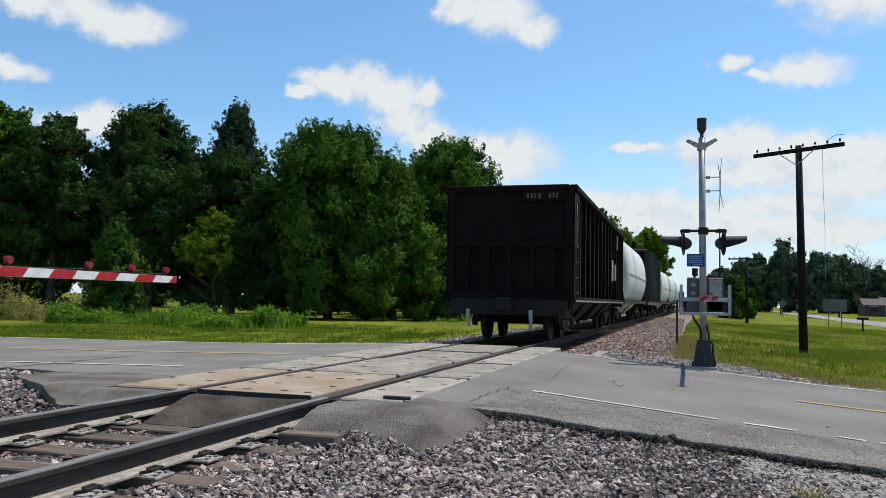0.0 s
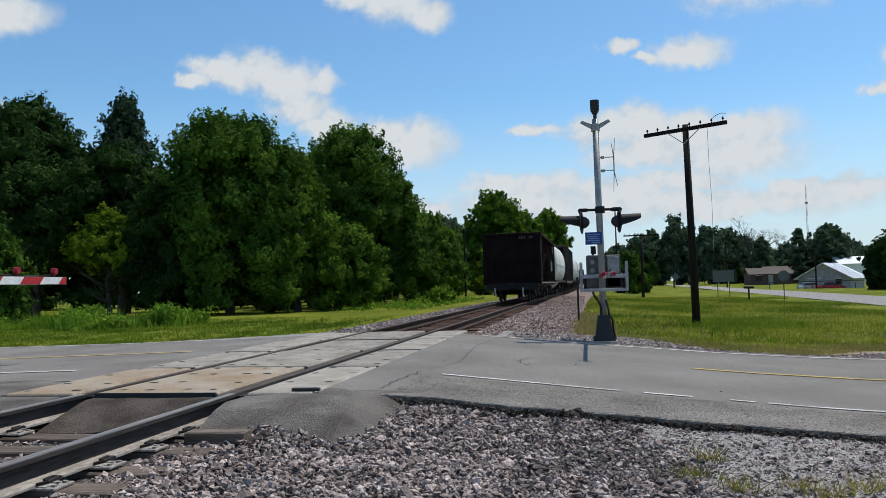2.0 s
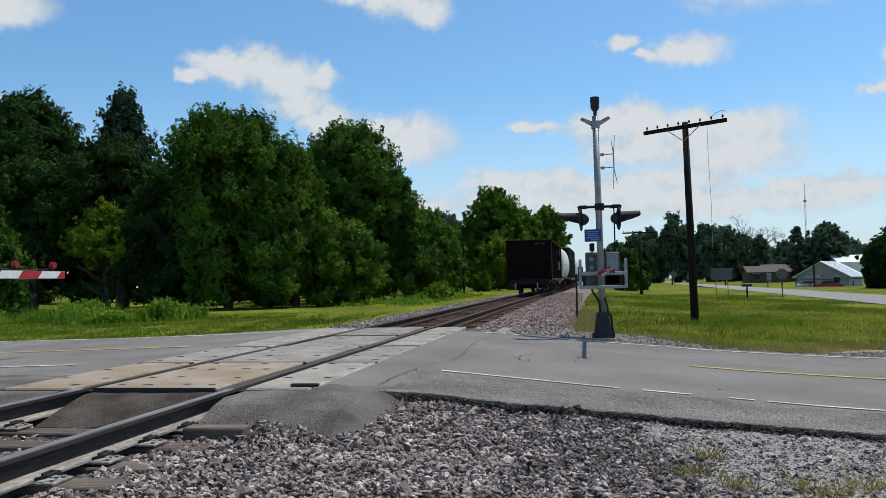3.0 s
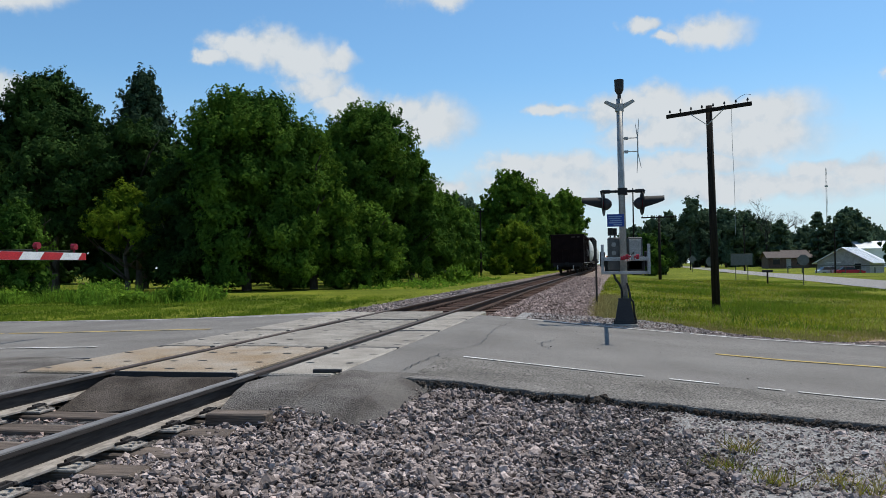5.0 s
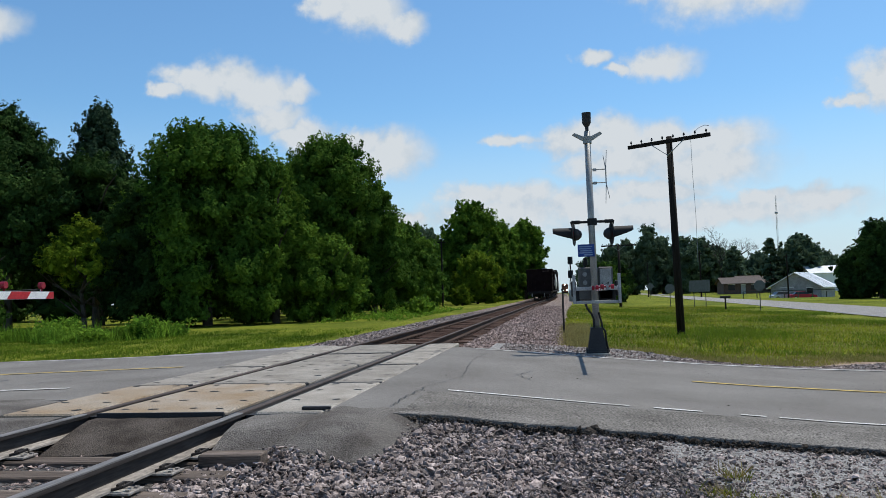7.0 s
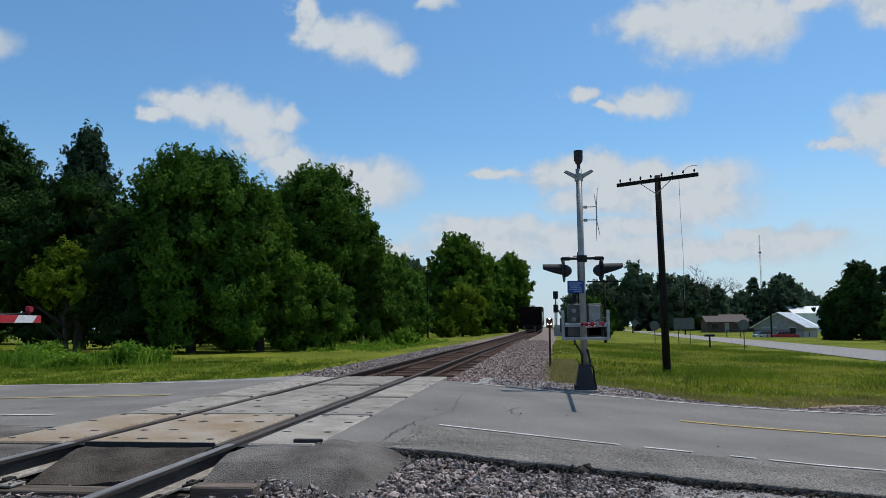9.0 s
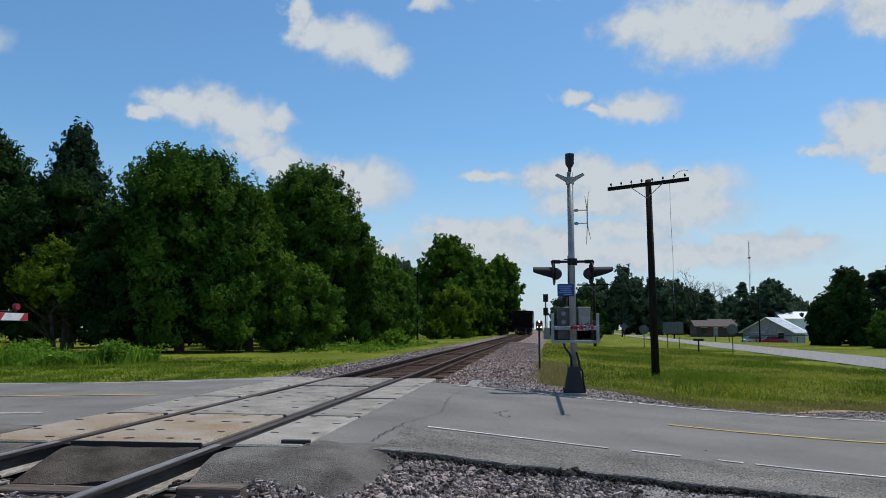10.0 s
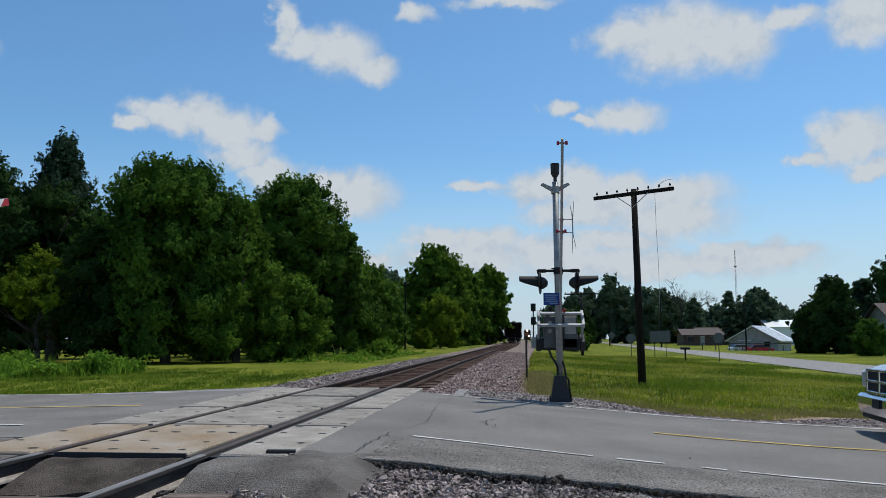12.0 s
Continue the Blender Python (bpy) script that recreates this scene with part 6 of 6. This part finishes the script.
def open_hopper(m):
    """The last car: an open coal hopper, local y = 0 at its rear end."""
    L, hw = 14.3, 1.52
    t = thing("hopper_car", "dark brown ribbed open hopper car at the train's end", "freight car", m)
    bm = bmesh.new()
    prof = [(-hw + 0.10, 0.98), (hw - 0.10, 0.98), (hw - 0.10, 3.58), (-hw + 0.10, 3.58)]
    loft(bm, [[(x, y, z) for x, z in prof] for y in (0.0, L)])
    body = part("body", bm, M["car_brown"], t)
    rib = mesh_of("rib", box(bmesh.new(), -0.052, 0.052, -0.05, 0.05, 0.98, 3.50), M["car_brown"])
    worn = mesh_of("worn_edge", box(bmesh.new(), 0.053, 0.058, -0.05, -0.02, 1.05, 3.42), M["rib_edge"])
    for k in range(15):
        y = 0.06 + (L - 0.12) * k / 14
        for s in (-1, 1):
            r = again("rib", rib, t, pose(s * (hw - 0.05), y, 0, 0, 0, 0 if s > 0 else 180))
            again("worn_edge", worn, r, pose(0, 0, 0))
    for s in (-1, 1):
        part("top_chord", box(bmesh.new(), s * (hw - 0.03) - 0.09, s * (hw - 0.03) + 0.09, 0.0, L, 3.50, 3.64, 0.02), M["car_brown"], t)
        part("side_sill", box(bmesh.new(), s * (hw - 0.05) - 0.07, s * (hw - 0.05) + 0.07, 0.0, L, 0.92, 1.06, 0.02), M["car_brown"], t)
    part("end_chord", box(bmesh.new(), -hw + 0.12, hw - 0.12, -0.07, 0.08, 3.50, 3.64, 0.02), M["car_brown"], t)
    part("sill_line", box(bmesh.new(), hw + 0.021, hw + 0.026, 0.2, L - 0.2, 0.95, 0.99), M["rust_light"], t)
    # rear end: vertical stiffeners, corner posts, ladder, brake gear
    bm = bmesh.new()
    for x in (-1.0, -0.5, 0.02, 0.55, 1.05):
        box(bm, x - 0.05, x + 0.05, -0.09, 0.01, 1.0, 2.25)
    box(bm, -hw + 0.08, hw - 0.08, -0.10, 0.01, 2.2, 2.32)
    box(bm, -hw + 0.08, hw - 0.08, -0.12, 0.01, 0.96, 1.14)
    for x in (-hw + 0.13, hw - 0.13):
        box(bm, x - 0.08, x + 0.08, -0.07, 0.01, 0.98, 3.55)
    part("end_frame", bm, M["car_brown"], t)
    bm = bmesh.new()
    for k in range(7):
        tube(bm, (hw + 0.02, 0.12, 1.15 + 0.36 * k), (hw + 0.02, 0.55, 1.15 + 0.36 * k), 0.016, 0.016, 6)
    for y in (0.12, 0.55):
        tube(bm, (hw + 0.02, y, 1.0), (hw + 0.02, y, 3.45), 0.018, 0.018, 6)
    part("ladder", bm, M["rib_edge"], t, "worn brown side ladder")
    part("worn_panel", box(bmesh.new(), hw + 0.0, hw + 0.006, 0.10, 0.42, 2.2, 3.45), M["rust_light"], t)
    for y, z, a, b in ((9.6, 1.7, 0.5, 0.7), (10.6, 1.75, 0.35, 0.55), (11.6, 2.9, 0.2, 0.5)):
        part("faded_mark", box(bmesh.new(), hw - 0.05, hw + 0.012, y - a / 2, y + a / 2, z, z + b), M["rust_light"], t, "faded pale painted mark")
    bm = bmesh.new()
    for k, w in enumerate((0.05, 0.06, 0.04, 0.06)):
        box(bm, 0.42 + k * 0.09, 0.42 + k * 0.09 + w, -0.1035, -0.0985, 3.32, 3.44)
    for k in range(3):
        box(bm, 0.94 + k * 0.08, 0.99 + k * 0.08, -0.1035, -0.0985, 3.32, 3.44)
    part("faded_print", bm, M["rib_edge"], t)
    part("print_plate", box(bmesh.new(), 0.3, 1.3, -0.098, 0.0, 3.26, 3.50), M["car_brown"], t)
    # hopper bays and centre sill below
    for y in (2.9, 5.5, 8.8, 11.4):
        bm = loft(bmesh.new(), [[(x * a, y + b * c, z) for x, c in ((-1, -1), (1, -1), (1, 1), (-1, 1))] for a, b, z in ((1.3, 1.2, 0.98), (0.75, 0.35, 0.35))])
        part("hopper_bay", bm, M["car_under"], t)
    part("centre_sill", box(bmesh.new(), -0.25, 0.25, 0.1, L - 0.1, 0.62, 0.975), M["car_under"], t)
    bm = bmesh.new()
    for s in (-1, 1):
        for z in (0.55, 0.78):
            tube(bm, (s * 1.25, 0.0, z), (s * 1.48, 0.0, z), 0.02, 0.02, 6)
        for x in (1.25, 1.48):
            tube(bm, (s * x, 0.0, 0.5), (s * x, 0.0, 1.0), 0.02, 0.02, 6)
    box(bm, -1.36, 1.36, -0.14, 0.12, 0.62, 0.98)
    part("end_sill", bm, M["car_under"], t)
    for x in (-0.92, 0.55):
        part("air_hose", tube(bmesh.new(), (x, -0.16, 0.74), (x + 0.02, -0.17, 0.34), 0.05, 0.04, 8), M["galv"], t, "pale hanging hose")
    truck_parts(t, 2.0)
    truck_parts(t, L - 2.0)
    coupler(t, -0.45, 0.2)
    coupler(t, L + 0.45, L - 0.2)
    return t


def covered_hopper(m, label):
    """A round-sided white covered hopper."""
    L = 15.0
    t = thing("covered_hopper_car", label, "freight car", m)
    half = [(1.15, 1.0), (1.36, 1.24), (1.49, 1.55), (1.56, 1.9), (1.585, 2.3), (1.56, 2.72), (1.49, 3.1), (1.37, 3.45), (1.2, 3.72), (0.95, 3.92), (0.6, 4.05)]
    prof = [(-x, z) for x, z in half] + half[::-1]
    rings = []
    for y, s in ((1.2, 0.55), (1.24, 0.78), (1.35, 0.92), (1.58, 0.98), (1.9, 1.0), (L - 1.9, 1.0), (L - 1.58, 0.98), (L - 1.35, 0.92), (L - 1.24, 0.78), (L - 1.2, 0.55)):
        rings.append([(x * s, y, 2.4 + (z - 2.4) * s) for x, z in prof])
    part("tank", loft(bmesh.new(), rings, caps=False), M["car_white"], t, "dusty white rounded body", smooth=True)
    for y, s in ((1.19, 0.55), (L - 1.19, 0.55)):
        part("end_sheet", loft(bmesh.new(), [[(x * s, y + e, 2.4 + (z - 2.4) * s) for x, z in prof] for e in (-0.01, 0.01)]), M["rib_edge"], t, "rusty brown end sheet")
    bm = bmesh.new()
    for s in (-1, 1):
        box(bm, s * 1.45 - 0.05, s * 1.45 + 0.05, 0.4, L - 0.4, 0.95, 1.12)
        for y in (0.6, 1.3, L - 1.3, L - 0.6):
            tube(bm, (s * 1.4, y, 1.0), (s * 0.9, y + (0.6 if y < 5 else -0.6), 3.6), 0.04, 0.04, 6)
    box(bm, -1.4, 1.4, 0.2, 0.5, 0.8, 1.12)
    box(bm, -1.4, 1.4, L - 0.5, L - 0.2, 0.8, 1.12)
    box(bm, -0.25, 0.25, 0.1, L - 0.1, 0.62, 1.0)
    part("frame", bm, M["car_under"], t)
    part("roof_walk", box(bmesh.new(), -0.35, 0.35, 0.6, L - 0.6, 4.10, 4.16), M["galv"], t)
    bm = bmesh.new()
    for y in (4.0, 7.5, 11.0):
        loft(bm, [[(x * a, y + b * c, z) for x, c in ((-1, -1), (1, -1), (1, 1), (-1, 1))] for a, b, z in ((1.2, 1.3, 1.1), (0.5, 0.3, 0.35))])
    part("outlets", bm, M["car_white"], t)
    part("waist_seam", box(bmesh.new(), 1.50, 1.60, 1.9, L - 1.9, 2.22, 2.27), M["galv"], t)
    truck_parts(t, 2.0)
    truck_parts(t, L - 2.0)
    coupler(t, -0.45, 0.2)
    return t


def boxcar(m):
    L = 15.5
    t = thing("boxcar", "dark ribbed freight car behind the white one", "freight car", m)
    part("body", box(bmesh.new(), -1.48, 1.48, 0.3, L - 0.3, 1.05, 4.25, 0.05), M["car_dark"], t)
    rib = mesh_of("rib", box(bmesh.new(), -0.05, 0.05, -0.07, 0.07, 1.0, 4.2), M["car_dark"])
    for k in range(13):
        for s in (-1, 1):
            again("rib", rib, t, pose(s * 1.52, 0.4 + (L - 0.8) * k / 12, 0))
    part("end_panel", box(bmesh.new(), -1.3, 1.3, 0.2, 0.32, 1.2, 4.1, 0.02), M["car_brown"], t)
    part("sill", box(bmesh.new(), -1.55, 1.55, 0.2, L - 0.2, 0.86, 1.06), M["rib_edge"], t)
    bm = bmesh.new()
    for k in range(9):
        tube(bm, (1.6, 0.45, 1.1 + 0.34 * k), (1.6, 0.9, 1.1 + 0.34 * k), 0.015, 0.015, 5)
    part("ladder", bm, M["rust_light"], t)
    truck_parts(t, 2.2)
    truck_parts(t, L - 2.2)
    coupler(t, -0.45, 0.2)
    return t


TRAIN = ((0.0, 18.3), (0.5, 24.3), (1.0, 30.3), (2.0, 42.4), (3.0, 54.4), (5.0, 76.0), (6.0, 86.5), (7.0, 97.0), (9.0, 118.0), (10.5, 133.5), (12.0, 148.5))


def on_track(y, length):
    """Pose of a car whose rear end stands at y."""
    a, b = float(track_x(y + 1.5)), float(track_x(y + length - 1.5))
    turn = -math.degrees(math.atan2(b - a, length - 3))
    return pose(a - (b - a) * 1.5 / (length - 3), y, float(track_z(y + length / 2)), 0, 0, turn)


cars = [(open_hopper(pose(0, 18.3, 0)), 0.0, 14.3), (covered_hopper(pose(0, 33.9, 0), "white round-sided covered hopper car in the train"), 15.3, 15.0),
        (boxcar(pose(0, 50, 0)), 31.4, 15.5)]
c4 = covered_hopper(pose(0, 66, 0), "white covered hopper car further along the train")
cars += [(c4, 48.0, 15.0), (copy_thing(c4, pose(0, 81, 0)), 63.9, 15.0), (copy_thing(c4, pose(0, 97, 0)), 79.8, 15.0)]


def locomotive(m):
    t = thing("locomotive", "distant locomotive with bright headlights facing the crossing", "locomotive", m)
    prof = [(-1.5, 0.5), (1.5, 0.5), (1.5, 2.5), (1.5, 3.9), (1.1, 4.4), (-1.1, 4.4), (-1.5, 3.9)]
    part("cab", loft(bmesh.new(), [[(x, y, z) for x, z in prof] for y in (2.0, 20.0)]), M["loco"], t)
    part("nose", box(bmesh.new(), -0.9, 0.9, 0.0, 2.0, 0.6, 2.7, 0.1), M["loco"], t)
    for s in (-1, 1):
        part("window", box(bmesh.new(), s * 0.7 - 0.45, s * 0.7 + 0.45, 1.96, 2.02, 3.0, 3.7), M["window"], t)
        part("ditch_light", disc(bmesh.new(), (s * 0.85, -0.05, 1.5), (0, 1, 0), 0.26, 0.06), M["glow"], t, "bright lower headlight")
    part("headlight", disc(bmesh.new(), (0.0, 1.94, 4.0), (0, 1, 0), 0.28, 0.08), M["glow"], t, "bright upper headlight")
    part("pilot", box(bmesh.new(), -1.4, 1.4, -0.1, 2.1, 0.0, 0.6, 0.05), M["car_under"], t)
    return t


loco = locomotive(pose(5.2, 420, 0.45))


# ---- pickup waiting at the gate ----
def pickup(m):
    """Faces -x in its own space; the grille stands at x = 0."""
    t = thing("pickup_truck", "dark blue pickup with chrome grille and bumper waiting on the road", "pickup truck", m)
    side = [(0.06, 0.50), (5.6, 0.50), (5.6, 1.12), (3.6, 1.14), (1.75, 1.16), (0.9, 1.13), (0.16, 1.05), (0.05, 0.85)]
    rings = []
    for y, s in ((-1.0, 0.93), (-0.96, 1.0), (0.96, 1.0), (1.0, 0.93)):
        rings.append([(x, y, 0.80 + (z - 0.80) * s) for x, z in side])
    part("body", loft(bmesh.new(), rings), M["truck_blue"], t)
    # the sky's reflection on the blue hood is painted as silver
    hood = [(0.10, 1.03), (0.25, 1.10), (1.0, 1.17), (1.75, 1.20), (1.75, 1.14), (0.2, 1.0)]
    part("hood", loft(bmesh.new(), [[(x, y, z) for x, z in hood] for y in (-0.86, 0.86)]), M["silver_and_sheen"], t)
    cab = [(1.55, 1.15), (3.7, 1.13), (3.55, 1.78), (2.35, 1.82)]
    part("cab_glass", loft(bmesh.new(), [[(x, y * (1.0 if z < 1.3 else 0.84), z) for x, z in cab] for y in (-0.9, 0.9)]), M["window"], t)
    part("roof", box(bmesh.new(), 2.3, 3.55, -0.76, 0.76, 1.80, 1.87, 0.03), M["truck_blue"], t)
    g = part("grille", box(bmesh.new(), -0.01, 0.06, -0.60, 0.60, 0.66, 1.02, 0.02), M["black"], t)
    bm = bmesh.new()
    for z in (0.665, 0.84, 1.015):
        box(bm, -0.045, 0.0, -0.62, 0.62, z - 0.022, z + 0.022, 0.008)
    for y in (-0.60, 0.0, 0.60):
        box(bm, -0.045, 0.0, y - 0.035, y + 0.035, 0.66, 1.02, 0.008)
    part("grille_bars", bm, M["chrome"], g, "chrome cross bars")
    for s in (-1, 1):
        part("headlight", box(bmesh.new(), -0.015, 0.12, s * 0.80 - 0.16, s * 0.80 + 0.16, 0.72, 1.0, 0.03), M["silver_and_sheen"], t)
    b = part("bumper", loft(bmesh.new(), [[(-0.055 + c, y, z) for c, z in ((0.02, 0.32), (-0.02, 0.46), (-0.02, 0.58), (0.03, 0.63), (0.14, 0.63), (0.14, 0.32))] for y in (-0.98, -0.5, 0.5, 0.98)]), M["chrome"], t, "chrome front bumper")
    part("plate", box(bmesh.new(), -0.100, -0.077, -0.16, 0.16, 0.44, 0.58), M["black"], b)
    part("air_dam", box(bmesh.new(), -0.03, 0.12, -0.9, 0.9, 0.24, 0.38, 0.02), M["black"], t)
    for x in (0.95, 4.5):
        for s in (-1, 1):
            w = part("wheel", disc(bmesh.new(), (x, s * 0.84, 0.37), (0, 1, 0), 0.37, 0.26, 20), M["rubber"], t)
            part("rim", disc(bmesh.new(), (x, s * 0.975, 0.37), (0, 1, 0), 0.22, 0.02, 12), M["chrome"], w)
    return t


truck = pickup(pose(9.45, 13.15, -0.52))


# ---- what moves ----
def motions():
    for ob, ahead, length in cars:
        walk(ob, [(t, on_track(y + ahead, length)) for t, y in TRAIN])
    walk(loco, [(0.0, pose(5.2, 420, 0.45)), (6.0, pose(5.2, 385, 0.45)), (12.0, pose(5.2, 350, 0.45))])
    walk(east_arm, [(t, pose(0.03, 0.30, 1.24, -a, 0, 0)) for t, a in ((0.0, 0), (5.0, 0), (10.4, 0), (10.6, 2.5), (10.8, 7), (11.0, 12), (11.2, 20.5), (11.4, 29.5), (11.6, 40.5), (11.8, 50), (12.0, 58.5))])
    walk(west_arm, [(t, pose(0, 0, 1.51, 0, 0, 180) @ pose(0, 0, 0, -a, 0, 0)) for t, a in ((0.0, 0), (5.0, 0), (10.4, 0), (10.6, 0.6), (10.8, 1.8), (11.0, 4.2), (11.2, 6.7), (11.4, 8.7), (11.6, 10.7), (11.8, 12.5), (12.0, 14.6))])
    down = math.degrees(math.atan(0.035))
    walk(truck, [(t, pose(x, 13.15, float(road_z(x + 1.0)) + 0.005, 0, down, -5.5)) for t, x in ((0.0, 9.38), (11.3, 9.36), (11.5, 9.28), (11.7, 9.22), (12.0, 9.06))])


motions()
